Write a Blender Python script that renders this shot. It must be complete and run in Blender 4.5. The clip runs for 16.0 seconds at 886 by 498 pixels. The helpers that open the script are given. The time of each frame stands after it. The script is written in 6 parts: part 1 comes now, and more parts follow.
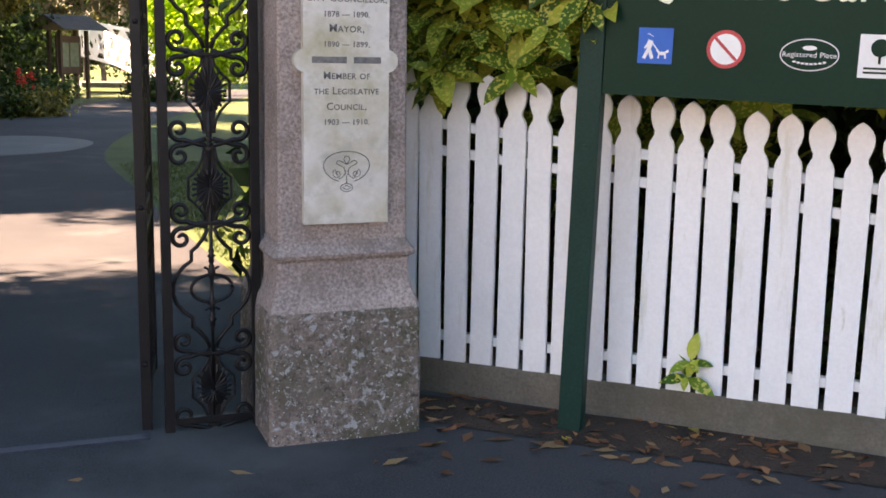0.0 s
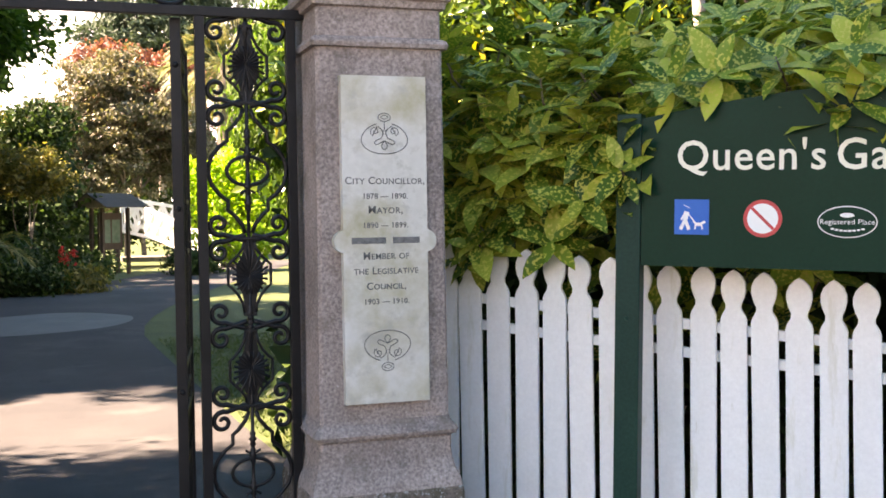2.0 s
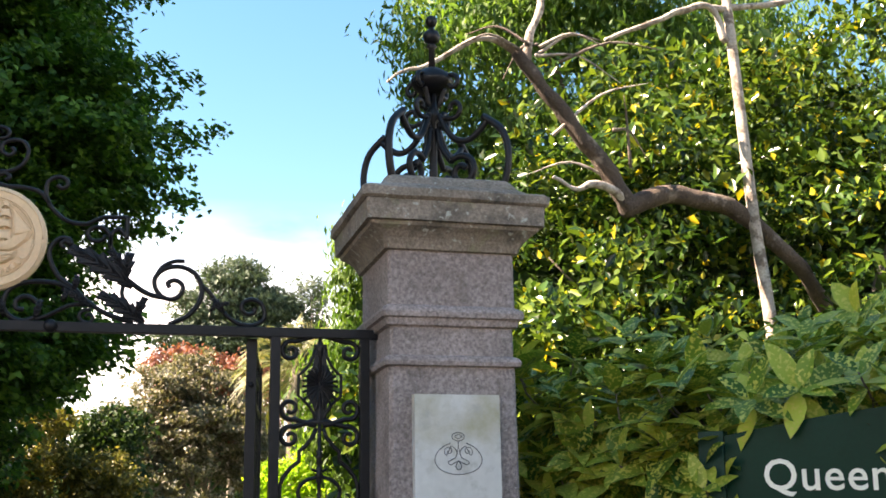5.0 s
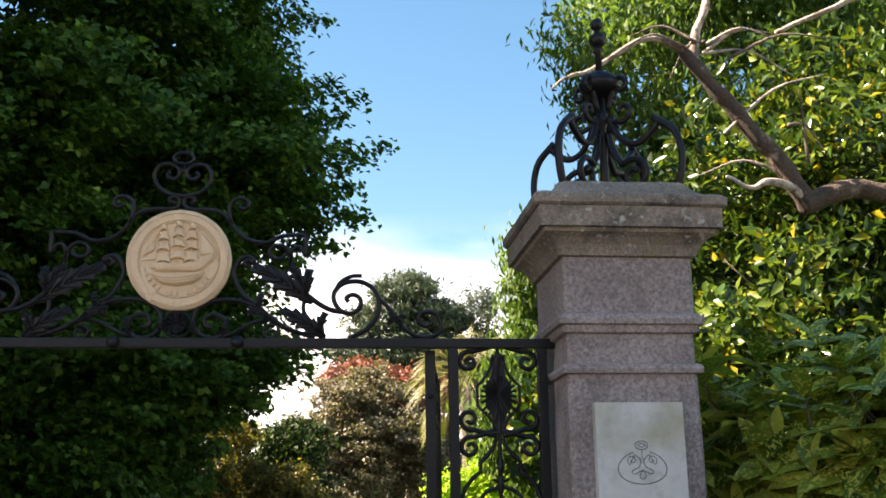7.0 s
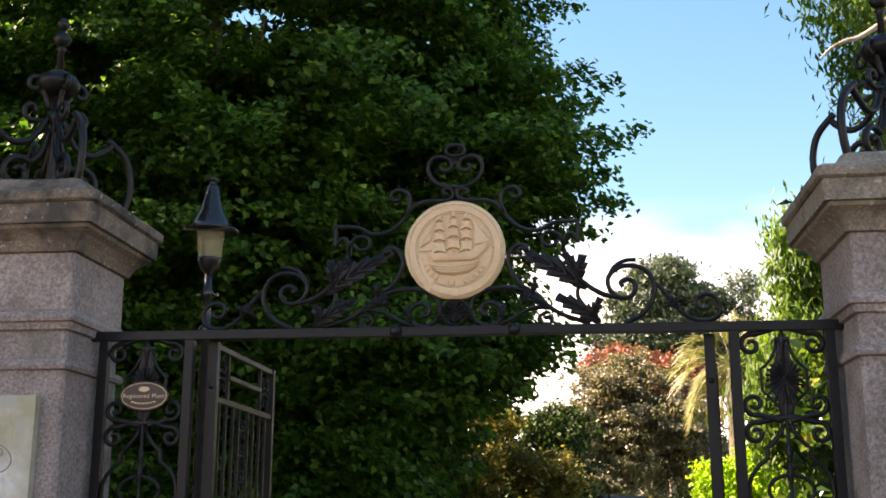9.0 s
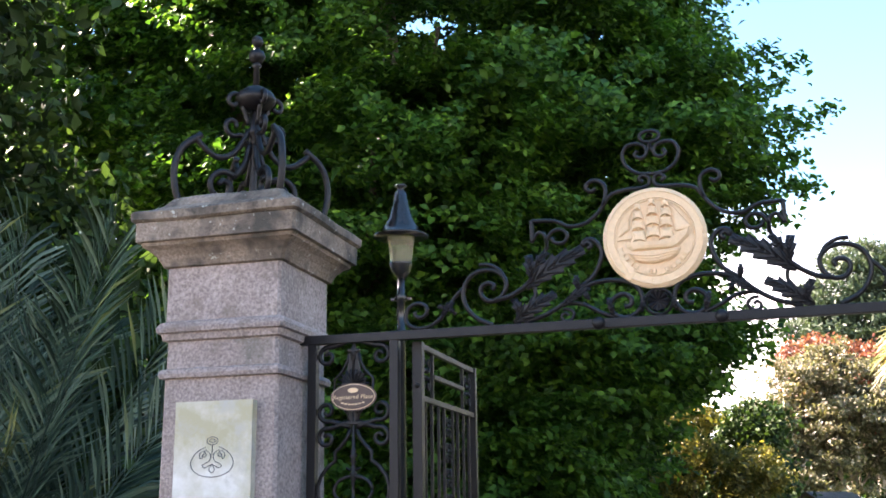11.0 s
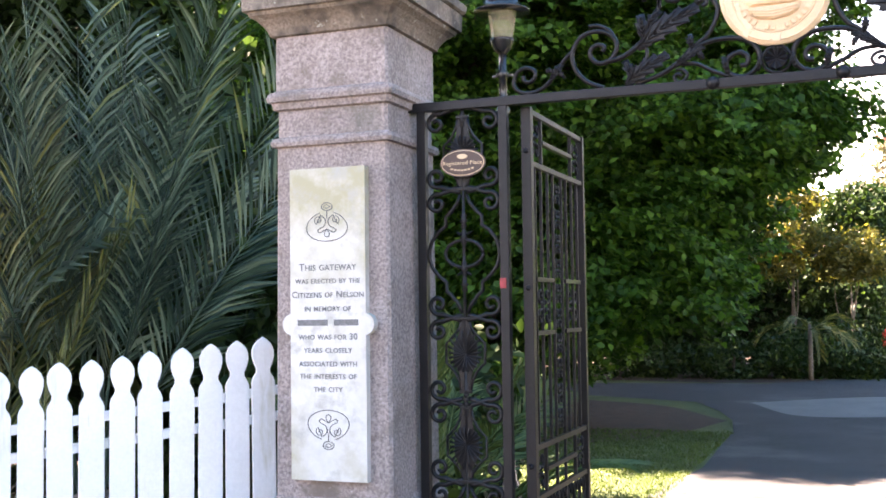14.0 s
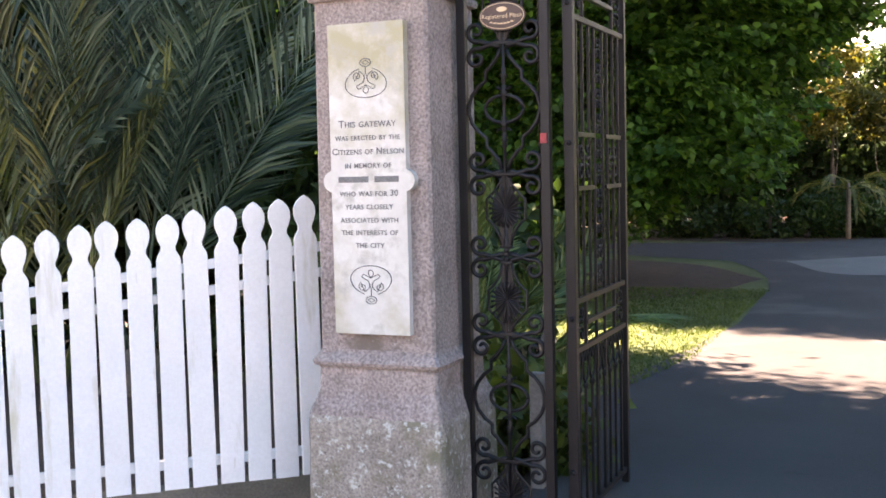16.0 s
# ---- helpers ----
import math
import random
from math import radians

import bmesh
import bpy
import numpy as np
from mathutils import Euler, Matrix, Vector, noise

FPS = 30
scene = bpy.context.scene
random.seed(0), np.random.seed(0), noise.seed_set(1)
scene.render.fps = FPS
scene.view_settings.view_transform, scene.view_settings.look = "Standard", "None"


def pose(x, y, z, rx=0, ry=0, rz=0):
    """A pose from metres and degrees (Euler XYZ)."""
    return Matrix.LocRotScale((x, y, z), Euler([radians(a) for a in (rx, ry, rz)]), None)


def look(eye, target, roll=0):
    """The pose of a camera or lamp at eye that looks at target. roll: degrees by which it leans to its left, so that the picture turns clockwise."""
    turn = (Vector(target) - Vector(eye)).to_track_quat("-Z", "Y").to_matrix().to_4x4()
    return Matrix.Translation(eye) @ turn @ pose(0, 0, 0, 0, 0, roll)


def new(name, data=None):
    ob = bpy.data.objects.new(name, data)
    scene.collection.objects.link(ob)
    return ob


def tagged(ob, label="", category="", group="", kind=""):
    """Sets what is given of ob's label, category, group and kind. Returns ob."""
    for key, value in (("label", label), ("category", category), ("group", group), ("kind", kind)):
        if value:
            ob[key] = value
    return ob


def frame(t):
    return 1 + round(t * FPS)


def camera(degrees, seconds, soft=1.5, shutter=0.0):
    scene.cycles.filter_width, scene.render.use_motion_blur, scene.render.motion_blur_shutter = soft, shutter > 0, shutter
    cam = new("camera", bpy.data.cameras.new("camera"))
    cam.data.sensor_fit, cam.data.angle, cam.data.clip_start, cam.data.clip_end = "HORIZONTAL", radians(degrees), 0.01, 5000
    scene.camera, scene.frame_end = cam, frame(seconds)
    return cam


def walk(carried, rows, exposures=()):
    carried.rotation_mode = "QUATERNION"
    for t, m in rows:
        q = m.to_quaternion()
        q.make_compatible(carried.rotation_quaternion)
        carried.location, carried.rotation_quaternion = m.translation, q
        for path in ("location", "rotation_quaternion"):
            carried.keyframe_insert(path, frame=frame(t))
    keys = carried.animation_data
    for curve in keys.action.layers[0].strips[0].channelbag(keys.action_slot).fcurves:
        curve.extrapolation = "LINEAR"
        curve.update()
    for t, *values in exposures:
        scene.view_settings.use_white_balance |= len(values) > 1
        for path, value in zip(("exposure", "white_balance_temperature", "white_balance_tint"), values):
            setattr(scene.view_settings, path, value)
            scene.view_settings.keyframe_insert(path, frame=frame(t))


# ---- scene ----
cam = camera(43.4, 16.0, soft=1.7)
PATH = [
    (0, (-0.352, -0.06, 1.66), (0.347, 1.78, 1.306), 1.0),
    (0.5, (-0.361, -0.06, 1.672), (0.293, 1.799, 1.332), 0.4),
    (1, (-0.362, -0.047, 1.684), (0.296, 1.823, 1.424), 0.1),
    (1.5, (-0.368, -0.042, 1.699), (0.29, 1.84, 1.537), 0.0),
    (2, (-0.367, -0.036, 1.718), (0.282, 1.854, 1.653), -0.8),
    (2.5, (-0.364, -0.015, 1.739), (0.269, 1.881, 1.785), -1.1),
    (3, (-0.362, 0.004, 1.761), (0.241, 1.903, 1.94), -0.6),
    (3.5, (-0.365, 0.013, 1.776), (0.214, 1.906, 2.061), -0.9),
    (4, (-0.365, 0.013, 1.787), (0.194, 1.898, 2.152), -0.9),
    (4.2, (-0.367, 0.009, 1.792), (0.185, 1.891, 2.184), -0.9),
    (6.5, (-0.388, 0.014, 1.81), (-0.033, 1.917, 2.312), -1.2),
    (7, (-0.398, 0.038, 1.809), (-0.166, 1.964, 2.295), -1.0),
    (7.5, (-0.415, 0.043, 1.804), (-0.294, 1.987, 2.26), -0.1),
    (8, (-0.435, 0.051, 1.799), (-0.439, 2.0, 2.247), 0.1),
    (8.5, (-0.459, 0.046, 1.805), (-0.587, 1.989, 2.261), -0.0),
    (9, (-0.481, 0.045, 1.802), (-0.7, 1.977, 2.27), 0.1),
    (9.5, (-0.494, 0.045, 1.795), (-0.815, 1.96, 2.276), -0.3),
    (9.7, (-0.516, 0.073, 1.793), (-0.879, 1.979, 2.278), -0.7),
    (11.8, (-0.579, 0.066, 1.724), (-1.156, 1.927, 2.173), -0.1),
    (12, (-0.585, 0.067, 1.701), (-1.17, 1.93, 2.133), -0.1),
    (12.5, (-0.593, 0.071, 1.688), (-1.204, 1.946, 2.02), -0.2),
    (13, (-0.605, 0.077, 1.668), (-1.246, 1.954, 1.927), -0.5),
    (13.5, (-0.616, 0.076, 1.652), (-1.289, 1.949, 1.847), -0.6),
    (14, (-0.63, 0.071, 1.665), (-1.345, 1.935, 1.772), -0.8),
    (14.5, (-0.638, 0.071, 1.653), (-1.381, 1.927, 1.707), -0.5),
    (15, (-0.649, 0.074, 1.649), (-1.416, 1.921, 1.645), -0.5),
    (15.5, (-0.645, 0.057, 1.632), (-1.414, 1.901, 1.542), -1.5),
    (16, (-0.653, 0.053, 1.634), (-1.428, 1.892, 1.497), -1.3),
]
EXPOSURES = [(0.0, 3.32, 9200, 34), (1.5, 3.42, 9000, 31), (3.0, 3.42, 8500, 25), (4.0, 3.28, 8200, 22), (6.5, 2.47, 7900, 23), (9.0, 2.75, 8600, 28), (9.7, 2.95, 8000, 26), (12.0, 4.1, 7350, 28), (14.0, 4.2, 7900, 31), (16.0, 4.0, 8900, 36)]
walk(cam, [(t, look(eye, target, roll)) for t, eye, target, roll in PATH], EXPOSURES)

# ---- sky and sun ----
SUN_EL, SUN_AZ = 46.0, 172.0          # the sun stands to the side of the gateway, over the trees
world = bpy.data.worlds.new("sky")
scene.world = world
world.use_nodes = True
wn, wl = world.node_tree.nodes, world.node_tree.links
sky = wn.new("ShaderNodeTexSky")
sky.sky_type, sky.sun_disc = "NISHITA", False
sky.sun_elevation, sky.sun_rotation = radians(SUN_EL), radians(90 - SUN_AZ)
sky.air_density, sky.dust_density, sky.ozone_density = 1.0, 0.1, 1.0
geo = wn.new("ShaderNodeTexCoord")
mapn = wn.new("ShaderNodeMapping")
mapn.inputs["Scale"].default_value = (1.3, 1.3, 4.0)
cloud = wn.new("ShaderNodeTexNoise")
cloud.inputs["Scale"].default_value, cloud.inputs["Detail"].default_value = 2.3, 6.0
ramp = wn.new("ShaderNodeValToRGB")
ramp.color_ramp.elements[0].position, ramp.color_ramp.elements[1].position = 0.30, 0.50
sep = wn.new("ShaderNodeSeparateXYZ")
low = wn.new("ShaderNodeMapRange")
low.inputs["From Min"].default_value, low.inputs["From Max"].default_value = 0.275, 0.19
mul = wn.new("ShaderNodeMath")
mul.operation = "MULTIPLY"
mixs = wn.new("ShaderNodeMixRGB")
mixs.inputs["Color2"].default_value = (10.0, 10.3, 10.8, 1)
wl.new(geo.outputs["Generated"], mapn.inputs["Vector"])
wl.new(mapn.outputs["Vector"], cloud.inputs["Vector"])
wl.new(cloud.outputs["Fac"], ramp.inputs["Fac"])
wl.new(geo.outputs["Generated"], sep.inputs["Vector"])
wl.new(sep.outputs["Z"], low.inputs["Value"])
wl.new(ramp.outputs["Color"], mul.inputs[0])
wl.new(low.outputs["Result"], mul.inputs[1])
wl.new(mul.outputs["Value"], mixs.inputs["Fac"])
azure = wn.new("ShaderNodeHueSaturation")
azure.inputs["Hue"].default_value, azure.inputs["Saturation"].default_value, azure.inputs["Value"].default_value = 0.487, 1.28, 1.04
wl.new(sky.outputs["Color"], azure.inputs["Color"])
wl.new(azure.outputs["Color"], mixs.inputs["Color1"])
wl.new(mixs.outputs["Color"], wn["Background"].inputs["Color"])
wn["Background"].inputs["Strength"].default_value = 0.05

sun_dir = Vector((math.cos(radians(SUN_AZ)) * math.cos(radians(SUN_EL)), math.sin(radians(SUN_AZ)) * math.cos(radians(SUN_EL)), math.sin(radians(SUN_EL))))
sun = new("sun", bpy.data.lights.new("sun", "SUN"))
sun.data.energy, sun.data.angle, sun.data.color = 5.0, radians(0.55), (1.0, 0.93, 0.82)
sun.matrix_world = look(sun_dir * 60, (0, 0, 0))


# ---- materials ----
def material(name):
    m = bpy.data.materials.new(name)
    m.use_nodes = True
    return m, m.node_tree.nodes, m.node_tree.links, m.node_tree.nodes["Principled BSDF"]


def ramped(nodes, links, source, stops):
    r = nodes.new("ShaderNodeValToRGB")
    e = r.color_ramp.elements
    while len(e) < len(stops):
        e.new(0.5)
    for el, (p, c) in zip(e, stops):
        el.position, el.color = p, (*c, 1)
    links.new(source, r.inputs["Fac"])
    return r.outputs["Color"]


def noisy(nodes, links, scale, detail=5.0, rough=0.6, stretch=None, kind="ShaderNodeTexNoise"):
    c = nodes.new("ShaderNodeTexCoord")
    t = nodes.new(kind)
    t.inputs["Scale"].default_value = scale
    if kind == "ShaderNodeTexNoise":
        t.inputs["Detail"].default_value, t.inputs["Roughness"].default_value = detail, rough
    oi = nodes.new("ShaderNodeObjectInfo")
    away = nodes.new("ShaderNodeVectorMath")
    away.operation = "MULTIPLY_ADD"
    links.new(oi.outputs["Random"], away.inputs[0])
    away.inputs[1].default_value = (17.0, 23.0, 31.0)
    links.new(c.outputs["Object"], away.inputs[2])
    src = away.outputs["Vector"]
    if stretch:
        mp = nodes.new("ShaderNodeMapping")
        mp.inputs["Scale"].default_value = stretch
        links.new(src, mp.inputs["Vector"])
        src = mp.outputs["Vector"]
    links.new(src, t.inputs["Vector"])
    return t.outputs["Fac"] if kind == "ShaderNodeTexNoise" else t.outputs["Distance"]


def mixed(nodes, links, a, b, fac, mode="MIX", amount=None):
    m = nodes.new("ShaderNodeMixRGB")
    m.blend_type = mode
    for s, v in (("Color1", a), ("Color2", b), ("Fac", fac)):
        if isinstance(v, (int, float)):
            m.inputs[s].default_value = v
        elif isinstance(v, tuple):
            m.inputs[s].default_value = (*v, 1)
        else:
            links.new(v, m.inputs[s])
    return m.outputs["Color"]


def bumped(nodes, links, bsdf, height, strength, distance=0.01):
    b = nodes.new("ShaderNodeBump")
    b.inputs["Strength"].default_value, b.inputs["Distance"].default_value = strength, distance
    links.new(height, b.inputs["Height"])
    links.new(b.outputs["Normal"], bsdf.inputs["Normal"])


def surface(name, stops, scale=6.0, fine=90.0, grain=0.25, rough=0.7, bump=0.3, dist=0.004, metal=0.0, stretch=None, patches=None, shine=0.5):
    """Colour stops over a broad noise, a fine grain over it, optional patches (colour, scale, lo, hi, stretch)."""
    m, n, l, b = material(name)
    col = ramped(n, l, noisy(n, l, scale, stretch=stretch), stops)
    g = noisy(n, l, fine, 3.0)
    gg = ramped(n, l, g, [(0.3, (1 - grain,) * 3), (0.7, (1 + grain * 0.6,) * 3)])
    col = mixed(n, l, col, gg, 1.0, "MULTIPLY")
    for colour, sc, lo, hi, *pull in patches or ():
        f = ramped(n, l, noisy(n, l, sc, 6.0, 0.65, stretch=pull[0] if pull else None), [(lo, (0, 0, 0)), (hi, (1, 1, 1))])
        col = mixed(n, l, col, colour, f)
    l.new(col, b.inputs["Base Color"])
    b.inputs["Roughness"].default_value, b.inputs["Metallic"].default_value = rough, metal
    b.inputs["Specular IOR Level"].default_value = shine
    if bump:
        bumped(n, l, b, g, bump, dist)
    return m


def leafy(name, stops, rough=0.5, trans=0.35, spots=None, shine=0.4):
    """Leaves: a shade for each leaf, light passing through, optional pale flecks."""
    m, n, l, b = material(name)
    gi = n.new("ShaderNodeNewGeometry")
    col = ramped(n, l, gi.outputs["Random Per Island"], stops)
    big = ramped(n, l, noisy(n, l, 0.9, 3.0), [(0.3, (0.72, 0.72, 0.72)), (0.7, (1.15, 1.15, 1.15))])
    col = mixed(n, l, col, big, 1.0, "MULTIPLY")
    if spots:
        colour, sc, lo, hi = spots
        col = mixed(n, l, col, colour, ramped(n, l, noisy(n, l, sc, 2.0, 0.5), [(lo, (0, 0, 0)), (hi, (1, 1, 1))]))
    l.new(col, b.inputs["Base Color"])
    b.inputs["Roughness"].default_value = rough
    b.inputs["Specular IOR Level"].default_value = shine
    tr = n.new("ShaderNodeBsdfTranslucent")
    l.new(mixed(n, l, col, (1.25, 1.3, 0.7), 1.0, "MULTIPLY"), tr.inputs["Color"])
    mx = n.new("ShaderNodeMixShader")
    mx.inputs["Fac"].default_value = trans
    l.new(b.outputs["BSDF"], mx.inputs[1])
    l.new(tr.outputs["BSDF"], mx.inputs[2])
    l.new(mx.outputs["Shader"], n["Material Output"].inputs["Surface"])
    return m


GRANITE = surface("pink_grey_granite", [(0.3, (0.255, 0.205, 0.19)), (0.7, (0.40, 0.325, 0.305))], 3.0, 75.0, 0.5, 0.88, 0.7, 0.007,
                  patches=[((0.17, 0.135, 0.115), 4.5, 0.55, 0.72), ((0.13, 0.12, 0.10), 2.4, 0.60, 0.78), ((0.47, 0.41, 0.39), 60.0, 0.62, 0.70), ((0.14, 0.115, 0.11), 95.0, 0.62, 0.68)])
LICHEN = surface("lichened_granite", [(0.3, (0.14, 0.108, 0.094)), (0.7, (0.27, 0.208, 0.185))], 4.0, 80.0, 0.42, 0.9, 0.6, 0.008,
                 patches=[((0.075, 0.070, 0.042), 3.5, 0.46, 0.62), ((0.085, 0.074, 0.055), 26.0, 0.52, 0.64), ((0.30, 0.315, 0.32), 30.0, 0.57, 0.62), ((0.40, 0.415, 0.42), 58.0, 0.59, 0.64), ((0.05, 0.048, 0.036), 44.0, 0.56, 0.66), ((0.13, 0.115, 0.085), 6.0, 0.58, 0.70)])
CAPSTONE = surface("weathered_capstone", [(0.3, (0.20, 0.16, 0.125)), (0.7, (0.34, 0.275, 0.225))], 3.5, 80.0, 0.4, 0.9, 0.6, 0.007,
                   patches=[((0.06, 0.052, 0.042), 3.2, 0.52, 0.66), ((0.42, 0.42, 0.37), 26.0, 0.60, 0.66), ((0.20, 0.21, 0.11), 5.0, 0.60, 0.74)])
SOOTCAP = surface("sooty_capstone", [(0.3, (0.165, 0.125, 0.095)), (0.7, (0.30, 0.235, 0.19))], 3.5, 80.0, 0.45, 0.9, 0.7, 0.008,
                  patches=[((0.060, 0.052, 0.044), 5.0, 0.47, 0.62), ((0.034, 0.031, 0.027), 3.0, 0.52, 0.64), ((0.42, 0.42, 0.37), 26.0, 0.63, 0.68)])
PALELICHEN = surface("pale_lichened_granite", [(0.3, (0.24, 0.205, 0.175)), (0.7, (0.38, 0.33, 0.29))], 4.0, 80.0, 0.42, 0.9, 0.6, 0.008,
                     patches=[((0.17, 0.155, 0.105), 3.5, 0.50, 0.64), ((0.48, 0.48, 0.45), 30.0, 0.57, 0.64), ((0.11, 0.10, 0.085), 44.0, 0.58, 0.68)])
MARBLE = surface("stained_white_marble", [(0.25, (0.53, 0.515, 0.48)), (0.75, (0.65, 0.64, 0.61))], 2.2, 30.0, 0.06, 0.5, 0.08, 0.002,
                 patches=[((0.37, 0.34, 0.22), 2.4, 0.44, 0.64), ((0.38, 0.37, 0.33), 8.0, 0.54, 0.70)])
LEAD = surface("grey_inlaid_lead", [(0.3, (0.11, 0.11, 0.115)), (0.7, (0.19, 0.19, 0.19))], 40.0, 120.0, 0.2, 0.6, 0.1)
IRON = surface("black_painted_iron", [(0.3, (0.005, 0.0047, 0.006)), (0.7, (0.011, 0.0102, 0.0125))], 8.0, 140.0, 0.35, 0.44, 0.35, 0.002,
               patches=[((0.022, 0.018, 0.016), 14.0, 0.66, 0.74)], shine=0.30)
PICKET = surface("white_fence_paint", [(0.3, (0.80, 0.80, 0.79)), (0.7, (0.86, 0.86, 0.86))], 3.0, 60.0, 0.05, 0.55, 0.1, 0.002, 0.0, None,
                 [((0.58, 0.56, 0.44), 9.0, 0.57, 0.74, (1, 1, 0.16)), ((0.54, 0.50, 0.41), 16.0, 0.66, 0.78, (1, 1, 0.25)), ((0.30, 0.29, 0.20), 30.0, 0.72, 0.80)])
CONCRETE = surface("grimy_concrete", [(0.3, (0.105, 0.092, 0.074)), (0.7, (0.19, 0.168, 0.135))], 3.0, 70.0, 0.25, 0.9, 0.4, 0.005,
                   patches=[((0.09, 0.085, 0.06), 2.0, 0.52, 0.72)])
SIGNGREEN = surface("dark_green_enamel", [(0.3, (0.002, 0.027, 0.017)), (0.7, (0.003, 0.034, 0.022))], 2.0, 60.0, 0.08, 0.30, 0.05, 0.001, shine=0.07)
POSTGREEN = surface("dark_green_post_paint", [(0.3, (0.004, 0.033, 0.026)), (0.7, (0.007, 0.044, 0.034))], 5.0, 80.0, 0.2, 0.45, 0.15, 0.002, shine=0.14)
CREAMPAINT = surface("cream_lettering", [(0.3, (0.76, 0.74, 0.62)), (0.7, (0.80, 0.78, 0.68))], 5.0, 60.0, 0.03, 0.5, 0.0)
WHITEPAINT = surface("white_print", [(0.3, (0.78, 0.78, 0.78)), (0.7, (0.82, 0.82, 0.82))], 5.0, 60.0, 0.03, 0.5, 0.0)
BLUE = surface("blue_print", [(0.3, (0.002, 0.115, 0.46)), (0.7, (0.004, 0.14, 0.52))], 5.0, 60.0, 0.04, 0.4, 0.0, shine=0.2)
RED = surface("red_print", [(0.3, (0.50, 0.02, 0.03)), (0.7, (0.58, 0.03, 0.04))], 5.0, 60.0, 0.04, 0.4, 0.0)
GOLD = surface("cream_gold_paint", [(0.3, (0.72, 0.48, 0.28)), (0.7, (0.80, 0.57, 0.36))], 5.0, 60.0, 0.08, 0.5, 0.1, 0.002)
BROWNPLATE = surface("brown_plate", [(0.3, (0.05, 0.022, 0.018)), (0.7, (0.07, 0.03, 0.022))], 5.0, 60.0, 0.1, 0.45, 0.0)
ASPHALT = surface("asphalt", [(0.3, (0.042, 0.041, 0.043)), (0.7, (0.066, 0.064, 0.064))], 0.7, 110.0, 0.45, 0.9, 0.6, 0.006,
                  patches=[((0.085, 0.083, 0.080), 0.45, 0.55, 0.66), ((0.022, 0.022, 0.024), 1.9, 0.62, 0.72)], shine=0.3)
# Darker copy of the path asphalt: the forecourt's shade is put into its colour.
SHADEDASPHALT = surface("shade_darkened_asphalt", [(0.3, (0.024, 0.0225, 0.022)), (0.7, (0.042, 0.039, 0.0375))], 0.9, 110.0, 0.5, 0.9, 0.7, 0.006,
                      patches=[((0.060, 0.058, 0.056), 1.3, 0.58, 0.72), ((0.016, 0.016, 0.017), 2.3, 0.58, 0.70)], shine=0.3)
PALEPATCH = surface("pale_asphalt", [(0.3, (0.12, 0.12, 0.12)), (0.7, (0.17, 0.165, 0.16))], 1.5, 90.0, 0.3, 0.88, 0.4, 0.005)
SOIL = surface("leaf_mould_soil", [(0.3, (0.030, 0.015, 0.009)), (0.7, (0.078, 0.042, 0.026))], 5.0, 60.0, 0.5, 0.95, 0.8, 0.02)
TURF = surface("mown_grass", [(0.3, (0.055, 0.085, 0.020)), (0.7, (0.11, 0.135, 0.035))], 1.2, 90.0, 0.5, 0.9, 0.9, 0.02)
BROWNBARK = surface("dark_brown_bark", [(0.3, (0.045, 0.030, 0.022)), (0.7, (0.10, 0.070, 0.050))], 5.0, 60.0, 0.4, 0.9, 0.8, 0.02, stretch=(1, 1, 0.3),
                    patches=[((0.24, 0.19, 0.15), 4.0, 0.58, 0.66)])
BARK = surface("grey_brown_bark", [(0.3, (0.10, 0.075, 0.058)), (0.7, (0.22, 0.175, 0.14))], 5.0, 60.0, 0.4, 0.9, 0.8, 0.02, stretch=(1, 1, 0.25),
               patches=[((0.36, 0.32, 0.27), 3.0, 0.58, 0.68)])
PALEBARK = surface("pale_bark", [(0.3, (0.30, 0.25, 0.21)), (0.7, (0.50, 0.44, 0.38))], 5.0, 60.0, 0.3, 0.85, 0.6, 0.015, stretch=(1, 1, 0.4),
                   patches=[((0.15, 0.115, 0.09), 7.0, 0.50, 0.60), ((0.07, 0.055, 0.04), 15.0, 0.60, 0.68)])
TIMBER = surface("weathered_timber", [(0.3, (0.045, 0.026, 0.016)), (0.7, (0.085, 0.05, 0.032))], 6.0, 70.0, 0.25, 0.8, 0.3, stretch=(6, 6, 1))
ROOFING = surface("grey_roof_boards", [(0.3, (0.032, 0.026, 0.026)), (0.7, (0.062, 0.052, 0.050))], 6.0, 70.0, 0.25, 0.85, 0.3)
LAMPMETAL = surface("black_lamp_enamel", [(0.3, (0.012, 0.012, 0.014)), (0.7, (0.02, 0.02, 0.022))], 8.0, 90.0, 0.1, 0.22, 0.0)
NOTICE = surface("faded_notice_paper", [(0.3, (0.05, 0.11, 0.06)), (0.7, (0.16, 0.20, 0.14))], 4.0, 40.0, 0.1, 0.6, 0.0)

L_AUCUBA = leafy("spotted_laurel_leaves", [(0.0, (0.035, 0.10, 0.012)), (0.5, (0.15, 0.25, 0.028)), (1.0, (0.44, 0.48, 0.07))], 0.36, 0.22,
                 ((0.50, 0.47, 0.10), 60.0, 0.54, 0.58), shine=0.22)
L_LINDEN = leafy("dark_linden_leaves", [(0.0, (0.016, 0.062, 0.010)), (0.6, (0.050, 0.145, 0.020)), (1.0, (0.12, 0.25, 0.036))], 0.48, 0.40, shine=0.25)
L_DARK = leafy("dark_evergreen_leaves", [(0.0, (0.012, 0.028, 0.009)), (0.6, (0.028, 0.058, 0.016)), (1.0, (0.055, 0.10, 0.026))], 0.55, 0.28, shine=0.2)
